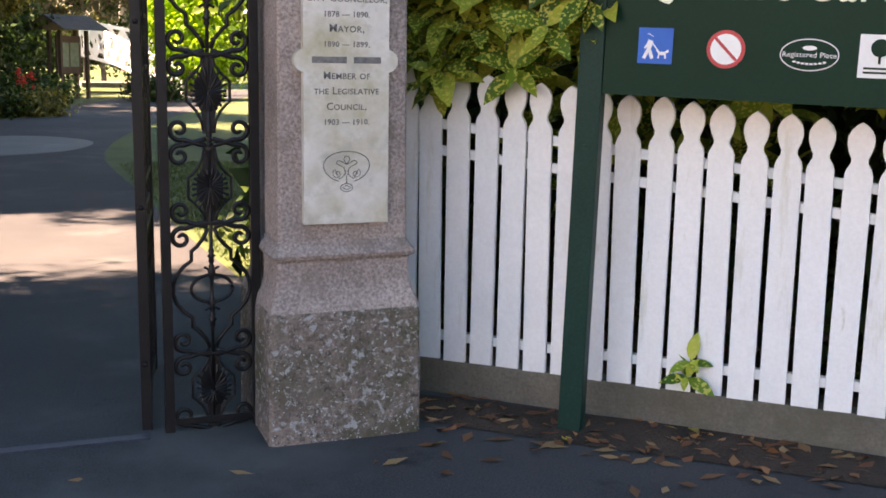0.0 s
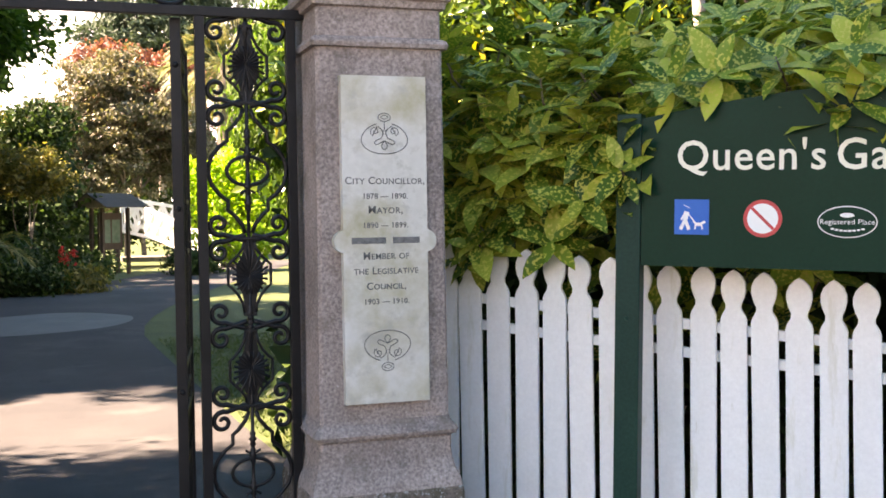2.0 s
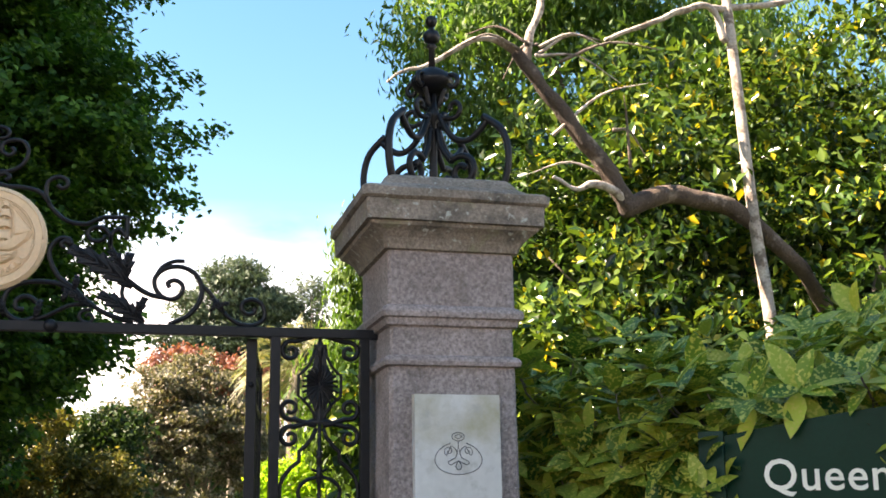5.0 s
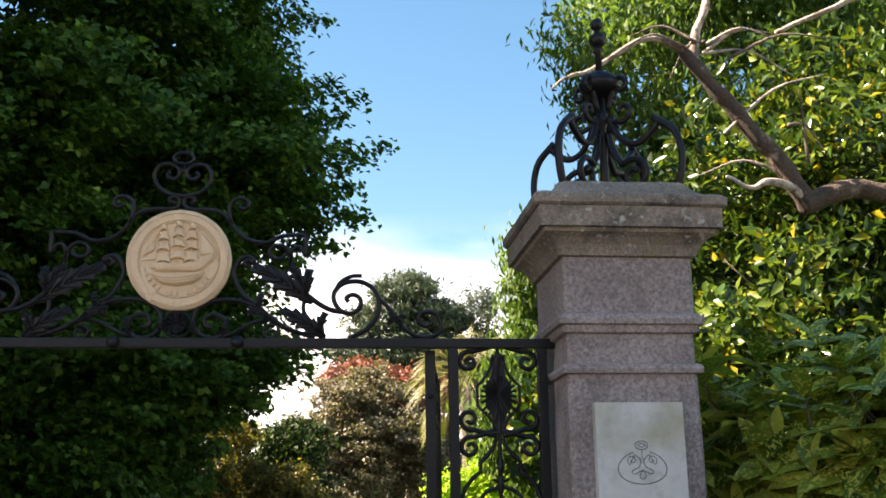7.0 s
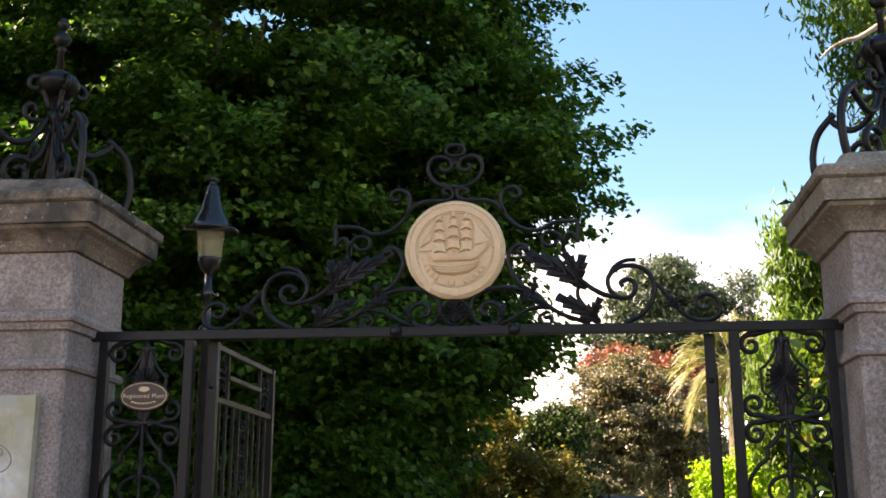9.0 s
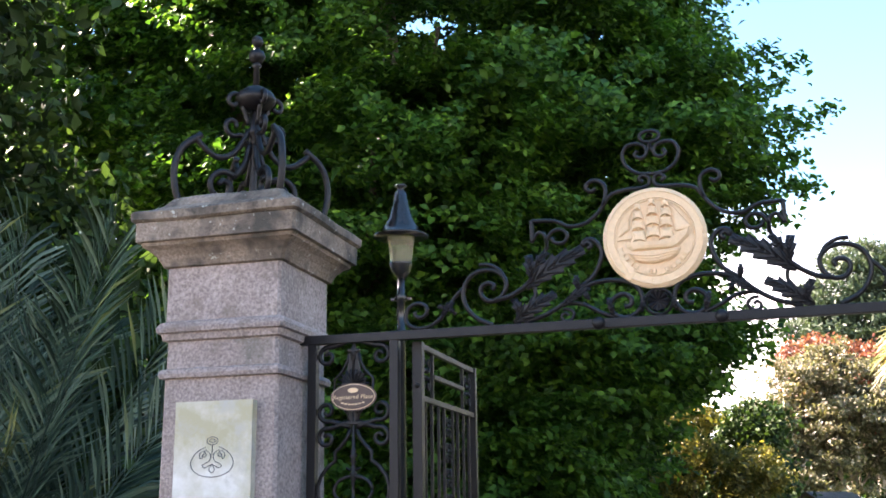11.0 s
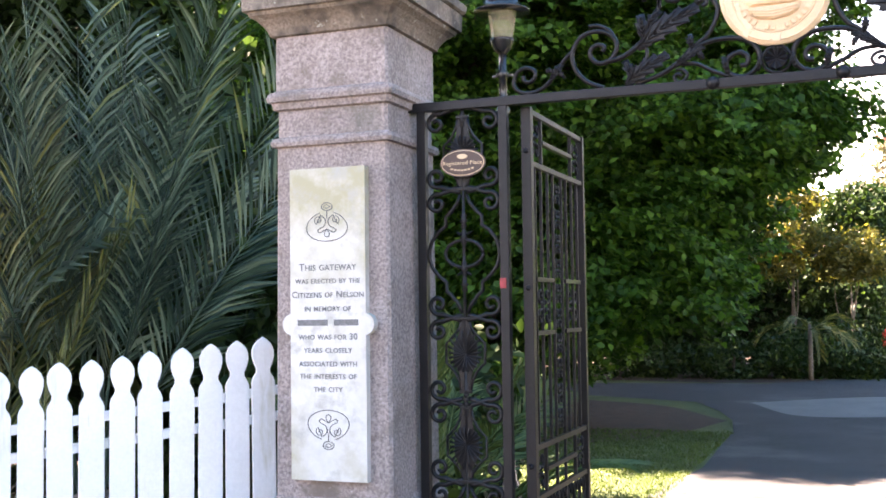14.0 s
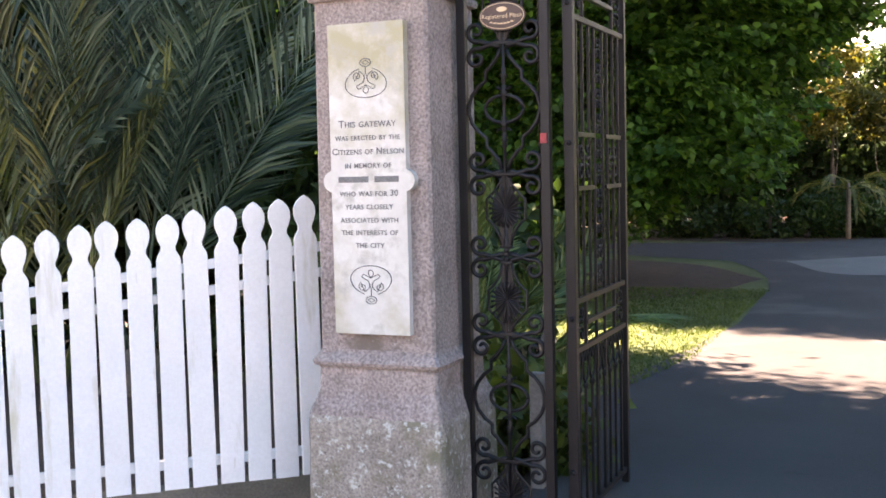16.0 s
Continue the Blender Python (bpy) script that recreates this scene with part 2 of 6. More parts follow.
L_GLOSSY = leafy("glossy_yellow_green_leaves", [(0.0, (0.012, 0.034, 0.008)), (0.5, (0.040, 0.088, 0.014)), (0.93, (0.13, 0.185, 0.026)), (1.0, (0.42, 0.32, 0.02))], 0.24, 0.30)
L_FEATHER = leafy("feathery_conifer_sprays", [(0.0, (0.04, 0.10, 0.018)), (0.6, (0.09, 0.175, 0.028)), (1.0, (0.15, 0.25, 0.04))], 0.6, 0.45)
L_LIME = leafy("lime_green_leaves", [(0.0, (0.18, 0.33, 0.02)), (0.6, (0.28, 0.46, 0.03)), (1.0, (0.38, 0.55, 0.05))], 0.5, 0.5)
L_CEDAR = leafy("blue_green_cedar_needles", [(0.0, (0.035, 0.062, 0.04)), (1.0, (0.09, 0.125, 0.075))], 0.6, 0.2)
L_RHODO = leafy("olive_and_white_blossom_leaves", [(0.0, (0.070, 0.075, 0.038)), (0.5, (0.13, 0.125, 0.07)), (0.75, (0.20, 0.175, 0.12)), (1.0, (0.34, 0.29, 0.25))], 0.5, 0.3)
L_RUSSET = leafy("russet_new_leaves", [(0.0, (0.16, 0.05, 0.04)), (1.0, (0.26, 0.10, 0.07))], 0.5, 0.35)
L_YELLOW = leafy("yellow_green_leaves", [(0.0, (0.075, 0.085, 0.020)), (0.6, (0.16, 0.145, 0.034)), (1.0, (0.30, 0.25, 0.06))], 0.5, 0.4)
L_SHRUB = leafy("mid_green_shrub_leaves", [(0.0, (0.014, 0.036, 0.009)), (0.7, (0.034, 0.070, 0.016)), (1.0, (0.08, 0.13, 0.026))], 0.5, 0.25, shine=0.25)
L_PALM = leafy("grey_green_palm_leaflets", [(0.0, (0.018, 0.048, 0.034)), (0.6, (0.066, 0.125, 0.088)), (0.94, (0.20, 0.28, 0.20)), (1.0, (0.20, 0.22, 0.07))], 0.33, 0.15)
L_OLIVEPALM = leafy("olive_palm_leaflets", [(0.0, (0.035, 0.055, 0.015)), (0.7, (0.085, 0.11, 0.028)), (1.0, (0.17, 0.18, 0.05))], 0.4, 0.2)
L_DRYPALM = leafy("straw_palm_leaflets", [(0.0, (0.07, 0.10, 0.022)), (0.6, (0.14, 0.145, 0.035)), (1.0, (0.25, 0.21, 0.07))], 0.5, 0.3)
L_FALLEN = leafy("fallen_brown_leaves", [(0.0, (0.12, 0.040, 0.020)), (0.6, (0.28, 0.105, 0.042)), (0.95, (0.44, 0.24, 0.11)), (1.0, (0.62, 0.50, 0.05))], 0.6, 0.1)
L_GRASS = leafy("grass_blades", [(0.0, (0.04, 0.075, 0.012)), (1.0, (0.10, 0.145, 0.026))], 0.5, 0.3)
GLASS, _n, _l, _b = material("lamp_glass")
_b.inputs["Base Color"].default_value = (0.75, 0.70, 0.50, 1)
_b.inputs["Transmission Weight"].default_value, _b.inputs["Roughness"].default_value, _b.inputs["IOR"].default_value = 0.8, 0.15, 1.2


# ---- building helpers ----
def part(name, bm, mat, parent, label="", smooth=False, kind=""):
    me = bpy.data.meshes.new(name)
    bm.to_mesh(me)
    bm.free()
    me.materials.append(mat)
    if smooth:
        me.shade_smooth()
    ob = new(name, me)
    ob.parent = parent
    return tagged(ob, label, kind=kind)


def thing(name, label, category, m=None, group="", kind=""):
    ob = new(name)
    ob.empty_display_size = 0.1
    if m is not None:
        ob.matrix_basis = m
    return tagged(ob, label, category, group, kind)


def box(bm, x0, x1, y0, y1, z0, z1, bevel=0.0):
    r = bmesh.ops.create_cube(bm, size=1.0, matrix=Matrix.LocRotScale(((x0 + x1) / 2, (y0 + y1) / 2, (z0 + z1) / 2), None, (abs(x1 - x0), abs(y1 - y0), abs(z1 - z0))))
    if bevel:
        es = list({e for v in r["verts"] for e in v.link_edges})
        bmesh.ops.bevel(bm, geom=es, offset=bevel, segments=2, affect="EDGES", profile=0.6)
    return bm


def boxed(*a, bevel=0.0):
    return box(bmesh.new(), *a, bevel=bevel)


def square_loft(bm, rings, cut=0.012):
    """A shaft of square rings (half width, z) with small cut corners."""
    prev = None
    for h, z in rings:
        c = min(cut, h * 0.3)
        pts = [(h - c, -h), (h, -h + c), (h, h - c), (h - c, h), (-h + c, h), (-h, h - c), (-h, -h + c), (-h + c, -h)]
        ring = [bm.verts.new((x, y, z)) for x, y in pts]
        if prev:
            for i in range(8):
                bm.faces.new((prev[i], prev[(i + 1) % 8], ring[(i + 1) % 8], ring[i]))
        else:
            bm.faces.new(ring[::-1])
        prev = ring
    bm.faces.new(prev)
    return bm


def lathe(bm, rings, seg=20, at=(0, 0, 0)):
    """A turned piece from (radius, z)."""
    prev = None
    for r, z in rings:
        ring = [bm.verts.new((at[0] + r * math.cos(2 * math.pi * i / seg), at[1] + r * math.sin(2 * math.pi * i / seg), at[2] + z)) for i in range(seg)]
        if prev:
            for i in range(seg):
                bm.faces.new((prev[i], prev[(i + 1) % seg], ring[(i + 1) % seg], ring[i]))
        else:
            bm.faces.new(ring[::-1])
        prev = ring
    bm.faces.new(prev)
    return bm


def smooth_line(pts, n=6):
    """A Catmull-Rom line through the points."""
    p = [Vector(q) for q in pts]
    p = [p[0] * 2 - p[1]] + p + [p[-1] * 2 - p[-2]]
    out = []
    for i in range(1, len(p) - 2):
        for k in range(n):
            t = k / n
            a, b, c, d = p[i - 1], p[i], p[i + 1], p[i + 2]
            out.append(0.5 * ((2 * b) + (c - a) * t + (2 * a - 5 * b + 4 * c - d) * t * t + (3 * b - a - 3 * c + d) * t ** 3))
    out.append(p[-2])
    return out


def tube(bm, pts, r, seg=6, flat=1.0):
    """A bar along a line; r a number or (start, end); flat squeezes it along y."""
    pts = [Vector(p) for p in pts]
    n = len(pts)
    up, prev = None, None
    for i, p in enumerate(pts):
        d = (pts[min(i + 1, n - 1)] - pts[max(i - 1, 0)])
        d = d.normalized() if d.length > 1e-9 else Vector((0, 0, 1))
        if up is None:
            up = Vector((0, 1, 0)) if abs(d.y) < 0.9 else Vector((1, 0, 0))
        up = (up - d * up.dot(d)).normalized()
        side = d.cross(up)
        rr = r if isinstance(r, (int, float)) else r[0] + (r[1] - r[0]) * i / (n - 1)
        ring = [bm.verts.new(p + up * (math.cos(2 * math.pi * (k + 0.5) / seg) * rr * flat) + side * (math.sin(2 * math.pi * (k + 0.5) / seg) * rr)) for k in range(seg)]
        if prev:
            for k in range(seg):
                bm.faces.new((prev[k], prev[(k + 1) % seg], ring[(k + 1) % seg], ring[k]))
        else:
            bm.faces.new(ring[::-1])
        prev = ring
    bm.faces.new(prev)
    return bm


def spiral(cx, cz, r0, r1, a0, a1, y=0.0, n=26):
    """Points of a flat spiral in the xz plane, angles in degrees."""
    return [Vector((cx + (r0 + (r1 - r0) * i / n) * math.cos(radians(a0 + (a1 - a0) * i / n)), y, cz + (r0 + (r1 - r0) * i / n) * math.sin(radians(a0 + (a1 - a0) * i / n)))) for i in range(n + 1)]


def extrude_outline(bm, pts, y0, y1):
    """A flat outline (x, z) given depth from y0 to y1."""
    a = [bm.verts.new((x, y0, z)) for x, z in pts]
    b = [bm.verts.new((x, y1, z)) for x, z in pts]
    bm.faces.new(a)
    bm.faces.new(b[::-1])
    for i in range(len(pts)):
        j = (i + 1) % len(pts)
        bm.faces.new((a[j], a[i], b[i], b[j]))
    bmesh.ops.recalc_face_normals(bm, faces=bm.faces[:])
    return bm


def lettering(text, size, mat, parent, x, y, z, depth=0.0012, caps=False, align="CENTER", name="lettering", turn=0.0, squeeze=1.0, weight=0.0):
    cu = bpy.data.curves.new(name, "FONT")
    cu.body, cu.size, cu.extrude, cu.align_x, cu.offset = text, size, depth, align, weight
    cu.small_caps_scale, cu.resolution_u, cu.space_character = 0.78, 3, 1.06
    if caps:
        for f in cu.body_format:
            f.use_small_caps = True
    tmp = bpy.data.objects.new("tmp", cu)
    scene.collection.objects.link(tmp)
    me = bpy.data.meshes.new_from_object(tmp.evaluated_get(bpy.context.evaluated_depsgraph_get()))
    bpy.data.objects.remove(tmp)
    me.materials.clear()
    me.materials.append(mat)
    ob = new(name, me)
    ob.parent = parent
    ob.matrix_basis = Matrix.Translation((x, y, z)) @ Matrix.Rotation(radians(90), 4, "X") @ Matrix.Rotation(radians(turn), 4, "Z") @ Matrix.Diagonal((squeeze, 1, 1, 1))
    return ob


def leaf_mesh(centres, normals, length, width, rng, fold=0.25, droop=0.0, lay=0.0):
    """One folded leaf of four points at each centre: vertices and faces."""
    n = len(centres)
    d = rng.normal(size=(n, 3))
    if lay:
        nh = normals / (np.linalg.norm(normals, axis=1)[:, None] + 1e-9)
        d -= nh * (d * nh).sum(axis=1)[:, None] * lay
    d[:, 2] -= droop
    d /= np.linalg.norm(d, axis=1)[:, None] + 1e-9
    up = normals + rng.normal(size=(n, 3)) * (0.55 - 0.25 * lay)
    side = np.cross(d, up)
    side /= np.linalg.norm(side, axis=1)[:, None] + 1e-9
    nn = np.cross(side, d)
    s = (0.65 + 0.7 * rng.random(n))[:, None]
    L, W = length * s, width * s
    v = np.empty((n, 4, 3))
    v[:, 0] = centres - d * L * 0.5
    v[:, 1] = centres + side * W * 0.5 + nn * W * fold - d * L * 0.06
    v[:, 2] = centres + d * L * 0.5
    v[:, 3] = centres - side * W * 0.5 + nn * W * fold - d * L * 0.06
    i = np.arange(n)[:, None] * 4
    f = np.concatenate([i + np.array([[0, 1, 2]]), i + np.array([[0, 2, 3]])], axis=0)
    return v.reshape(-1, 3), f


def leaves_object(name, v, f, mat, parent, label="", kind=""):
    me = bpy.data.meshes.new(name)
    me.vertices.add(len(v))
    me.vertices.foreach_set("co", np.ascontiguousarray(v, dtype=np.float32).ravel())
    me.loops.add(len(f) * 3)
    me.loops.foreach_set("vertex_index", np.ascontiguousarray(f, dtype=np.int32).ravel())
    me.polygons.add(len(f))
    me.polygons.foreach_set("loop_start", np.arange(0, len(f) * 3, 3, dtype=np.int32))
    me.update(calc_edges=True)
    me.validate()
    me.materials.append(mat)
    ob = new(name, me)
    ob.parent = parent
    return tagged(ob, label, kind=kind)


def crown_points(blobs, clumps, leaves, spread, rng, inner=0.25, flatten=1.0):
    """Leaf places: clumps over the shells of ellipsoids (x, y, z, rx, ry, rz), leaves scattered round each clump."""
    vol = np.array([b[3] * b[4] * b[5] for b in blobs]) ** (2 / 3)
    pick = rng.choice(len(blobs), clumps, p=vol / vol.sum())
    B = np.array(blobs)[pick]
    d = rng.normal(size=(clumps, 3))
    d /= np.linalg.norm(d, axis=1)[:, None]
    rad = 1 - inner * rng.random(clumps) ** 1.5 + 0.05 * rng.normal(size=clumps)
    c = B[:, :3] + d * B[:, 3:] * rad[:, None]
    sz = spread * (0.6 + 0.8 * rng.random(clumps))
    idx = np.repeat(np.arange(clumps), leaves)
    p = c[idx] + rng.normal(size=(len(idx), 3)) * sz[idx][:, None] * np.array([1, 1, 0.7 * flatten])
    return p, d[idx]


def bough_points(blobs, boughs, clumps, leaves, reach, spread, rng):
    """Leaf places in three tiers: boughs over the masses, hanging clumps on each bough, leaves in each clump."""
    c, d = crown_points(blobs, boughs, 1, 0.0, rng, 0.22)
    i = np.repeat(np.arange(boughs), clumps)
    q = c[i] + rng.normal(size=(len(i), 3)) * np.array([1, 1, 0.45]) * reach
    q[:, 2] -= 0.25 * np.abs(rng.normal(size=len(i))) * reach
    j = np.repeat(np.arange(len(q)), leaves)
    p = q[j] + rng.normal(size=(len(j), 3)) * np.array([1, 1, 0.5]) * spread
    return p, d[i][j] * 0.5 + np.array([0, 0, 0.8])


def tree(name, label, base, blobs, mat, clumps, leaves, spread, length, width, bark=None, radius=0.25, seed=1, droop=0.0, inner=0.25, stem=True, category="tree", flatten=1.0, boughs=None, lay=0.0):
    """A tapered trunk with a limb into each mass of the crown, and a crown of many small leaves."""
    rng = np.random.default_rng(seed)
    t = thing(name, label, category, Matrix.Translation(base))
    rel = [(b[0] - base[0], b[1] - base[1], b[2] - base[2], *b[3:]) for b in blobs]
    if stem:
        bm = bmesh.new()
        top = max(rel, key=lambda b: b[2])
        mid = Vector((top[0] * 0.25, top[1] * 0.25, top[2] * 0.4))
        tube(bm, smooth_line([(0, 0, -0.1), (0.04, 0.03, 0.5), mid, (top[0], top[1], top[2])], 6), (radius, radius * 0.2), 9)
        for b in rel:
            k = 0.25 + 0.5 * rng.random()
            s = mid * k * 1.4
            e = Vector(b[:3])
            tube(bm, smooth_line([s, s.lerp(e, 0.5) + Vector(rng.normal(size=3) * 0.15 * e.length * 0.3), e + Vector((0, 0, b[5] * 0.4))], 5), (radius * 0.45, radius * 0.06), 6)
        part("trunk", bm, bark or BARK, t, smooth=True)
    if boughs:
        p, nrm = bough_points(rel, boughs[0], clumps, leaves, boughs[1], spread, rng)
    else:
        p, nrm = crown_points(rel, clumps, leaves, spread, rng, inner, flatten)
    p[:, 2] = np.maximum(p[:, 2], 0.03)
    v, f = leaf_mesh(p, nrm, length, width, rng, droop=droop, lay=lay)
    leaves_object("crown", v, f, mat, t)
    return t


def along(origin, heading):
    """Pose of a run of things: x along the heading, y to the back."""
    return pose(origin[0], origin[1], 0, 0, 0, heading)


# ---- ground ----
def sheet(name, outline, z, mat, label, category):
    bm = bmesh.new()
    bm.faces.new([bm.verts.new((x, y, z)) for x, y in outline])
    bmesh.ops.triangulate(bm, faces=bm.faces[:])
    ob = part(name, bm, mat, None)
    return tagged(ob, label, category, kind="structure")


def rounded(pts, n=8):
    out = [(p.x, p.y) for p in smooth_line([(x, y, 0) for x, y in pts] + [(*pts[0], 0)], n)]
    return out[:-1]


sheet("ground", [(-900, -900), (900, -900), (900, 900), (-900, 900)], -0.006, TURF, "grassy garden ground around the paths", "ground")
def paved(name, rows, z, mat, label, category):
    """A paved strip from rows of (y, left x, right x)."""
    bm = bmesh.new()
    prev = None
    for y, a, b in rows:
        row = [bm.verts.new((a + (b - a) * k / 4, y, z)) for k in range(5)]
        if prev:
            for k in range(4):
                bm.faces.new((prev[k], prev[k + 1], row[k + 1], row[k]))
        prev = row
    return tagged(part(name, bm, mat, None), label, category, kind="structure")


paved("road", [(-13, -30, 30), (3.1, -30, 30)], 0.0, SHADEDASPHALT, "asphalt road and forecourt before the gateway, coloured darker for its shade", "road")
paved("path", [(3.1, -5.6, 3.5), (5.4, -3.3, 1.28), (7.8, -2.85, 1.08), (9.2, -2.6, 1.0), (11.8, -2.3, 0.9), (15.2, -2.38, 0.78), (16.6, -2.55, 0.75), (18.0, -2.9, 0.85), (19.6, -3.5, 1.1), (21.4, -7.0, 1.5), (24.0, -7.0, 2.2), (24.4, -2.7, 2.3), (30, 0.4, 4.2), (42, 5, 8.5)], 0.002,
      ASPHALT, "dark asphalt path running through the gateway", "path")
paved("path", [(20.6, -18, -7.0), (23.8, -18, -7.0)], 0.0, ASPHALT, "asphalt side path behind the linden", "path")
sheet("worn_asphalt", rounded([(-2.6, 19.6), (-1.6, 17.4), (0.2, 18.0), (0.75, 19.9), (-0.5, 21.2)]), 0.007, PALEPATCH, "pale oval patch in the asphalt path", "path")
sheet("soil_bed", rounded([(1.3, 5.15), (1.9, 4.6), (3.2, 3.4), (6, 2.0), (9, 4), (9, 12), (5.5, 12), (3.4, 8.5), (1.9, 6.3)]), 0.006, SOIL, "dark bare soil under the spotted laurel", "soil")
sheet("soil_bed", rounded([(-3.2, 5.1), (-4.4, 4.0), (-7.5, 2.6), (-10, 4), (-10, 12), (-5, 9), (-3.5, 6.3)]), 0.006, SOIL, "dark leaf litter under the palm", "soil")
sheet("soil_bed", rounded([(-2.6, 16.5), (-3.4, 14.0), (-6, 12.5), (-10, 13.0), (-12, 17), (-9, 20.0), (-4.5, 19.2)]), 0.006, SOIL, "bare brown soil under the big linden", "soil")
sheet("soil_bed", rounded([(-6.5, 25.0), (-2.2, 24.9), (0.3, 31), (-2, 40), (-14, 38), (-14, 26)]), 0.006, SOIL, "dark shrub border soil beyond the path", "soil")


sheet("debris_strip", [(1.22, 4.98), (1.26, 4.75), (1.30, 4.45), (1.75, 4.02), (2.3, 3.55), (3.2, 2.75), (3.45, 2.95), (2.4, 4.02)], 0.008, SOIL, "dark soil and litter against the fence kerb", "soil")


# ---- gate pillars ----
PILLAR_Y = 4.68


def emblem(parent, x, z, flip):
    """An inlaid scroll emblem on the tablet face."""
    s = -1 if flip else 1
    bm = bmesh.new()
    y = -0.3165
    tube(bm, [Vector((x + 0.098 * math.cos(a) * (1 - 0.10 * math.sin(a)), y, z + s * (-0.004 + 0.064 * math.sin(a)))) for a in [radians(112 + k * 12.2) for k in range(27)]], 0.0019, 5)
    tube(bm, [Vector((x + 0.026 * math.cos(a), y, z + s * (0.082 + 0.017 * math.sin(a)))) for a in [radians(k * 20) for k in range(19)]], 0.0018, 5)
    tube(bm, [Vector((x + 0.013 * math.cos(a) * (1 + 0.3 * math.cos(4 * a)), y, z + s * (0.082 + 0.008 * math.sin(a)))) for a in [radians(k * 20) for k in range(19)]], 0.0015, 5)
    for m in (-1, 1):
        pts = spiral(0.040, 0.024, 0.004, 0.021, 400, -60, n=22)
        pts += smooth_line([(0.030, 0, 0.046), (0.012, 0, 0.032), (0.004, 0, 0.012)], 4)
        tube(bm, [Vector((x + m * p.x, y, z + s * p.z)) for p in pts], 0.0018, 5)
        loop = smooth_line([(0.004, 0, 0.03), (0.012, 0, 0.0), (0.030, 0, -0.010), (0.044, 0, -0.020), (0.034, 0, -0.030), (0.016, 0, -0.022), (0, 0, -0.014)], 5)
        tube(bm, [Vector((x + m * p.x, y, z + s * p.z)) for p in loop], 0.0018, 5)
        drop = smooth_line([(0, 0, -0.014), (0.012, 0, -0.034), (0.008, 0, -0.046), (0, 0, -0.049)], 4)
        tube(bm, [Vector((x + m * p.x, y, z + s * p.z)) for p in drop], 0.0018, 5)
    tube(bm, [Vector((x, y, z + s * 0.032)), Vector((x, y, z + s * 0.064))], 0.0018, 5)
    part("emblem", bm, LEAD, parent, "scroll emblem inlaid in grey lead")


def bracket_lines():
    outer = smooth_line([(0.29, 0, -0.075), (0.335, 0, 0.03), (0.345, 0, 0.13), (0.315, 0, 0.22), (0.235, 0, 0.285)], 7)
    inner = smooth_line([(0.262, 0, 0.275), (0.225, 0, 0.235), (0.165, 0, 0.20), (0.105, 0, 0.215), (0.06, 0, 0.27), (0.03, 0, 0.33)], 7)
    low = smooth_line([(0.022, 0, 0.27), (0.04, 0, 0.19), (0.085, 0, 0.125)], 5) + spiral(0.135, 0.075, 0.070, 0.018, 135, -330, n=30)
    up = smooth_line([(0.03, 0, 0.27), (0.05, 0, 0.31)], 3) + spiral(0.098, 0.345, 0.046, 0.012, 230, 560, n=22)
    top = smooth_line([(0.03, 0, 0.36), (0.05, 0, 0.42)], 3) + spiral(0.095, 0.455, 0.045, 0.012, 215, -160, n=24)
    return [(outer, 0.0155), (inner, 0.0135), (low, 0.0135), (up, 0.011), (top, 0.011)]


def finial(x, label):
    """Wrought iron finial: four scrolled brackets round a rod with a dome and balls."""
    f = thing("iron_finial", label, "finial", Matrix.Translation((x, PILLAR_Y, 3.215)), group="pillar finials")
    bm = bmesh.new()
    lathe(bm, [(0.024, -0.02), (0.018, 0.1), (0.016, 0.30), (0.030, 0.32), (0.034, 0.335), (0.018, 0.36), (0.016, 0.44)], 12)
    lathe(bm, [(0.016, 0.50), (0.013, 0.62), (0.024, 0.63), (0.013, 0.645)], 12)
    part("rod", bm, IRON, f, smooth=True)
    part("dome", lathe(bmesh.new(), [(0.03, 0.425), (0.070, 0.44), (0.088, 0.465), (0.090, 0.48), (0.075, 0.505), (0.045, 0.525), (0.014, 0.54)], 20), IRON, f, smooth=True)
    part("ball", lathe(bmesh.new(), [(0.012, 0.64), (0.030, 0.655), (0.038, 0.675), (0.030, 0.695), (0.012, 0.705), (0.010, 0.72)], 14), IRON, f, smooth=True)
    part("ball", lathe(bmesh.new(), [(0.010, 0.715), (0.022, 0.727), (0.027, 0.742), (0.020, 0.76), (0.004, 0.77)], 14), IRON, f, smooth=True)
    for k in range(4):
        bm = bmesh.new()
        for line, r in bracket_lines():
            tube(bm, line, r, 6)
        bmesh.ops.rotate(bm, verts=bm.verts[:], cent=(0, 0, 0), matrix=Matrix.Rotation(radians(45 + 90 * k), 3, "Z"))
        part("scroll_bracket", bm, IRON, f, smooth=True)
    for o in f.children:
        o.scale = (1.1, 1.1, 1.14)
    return f


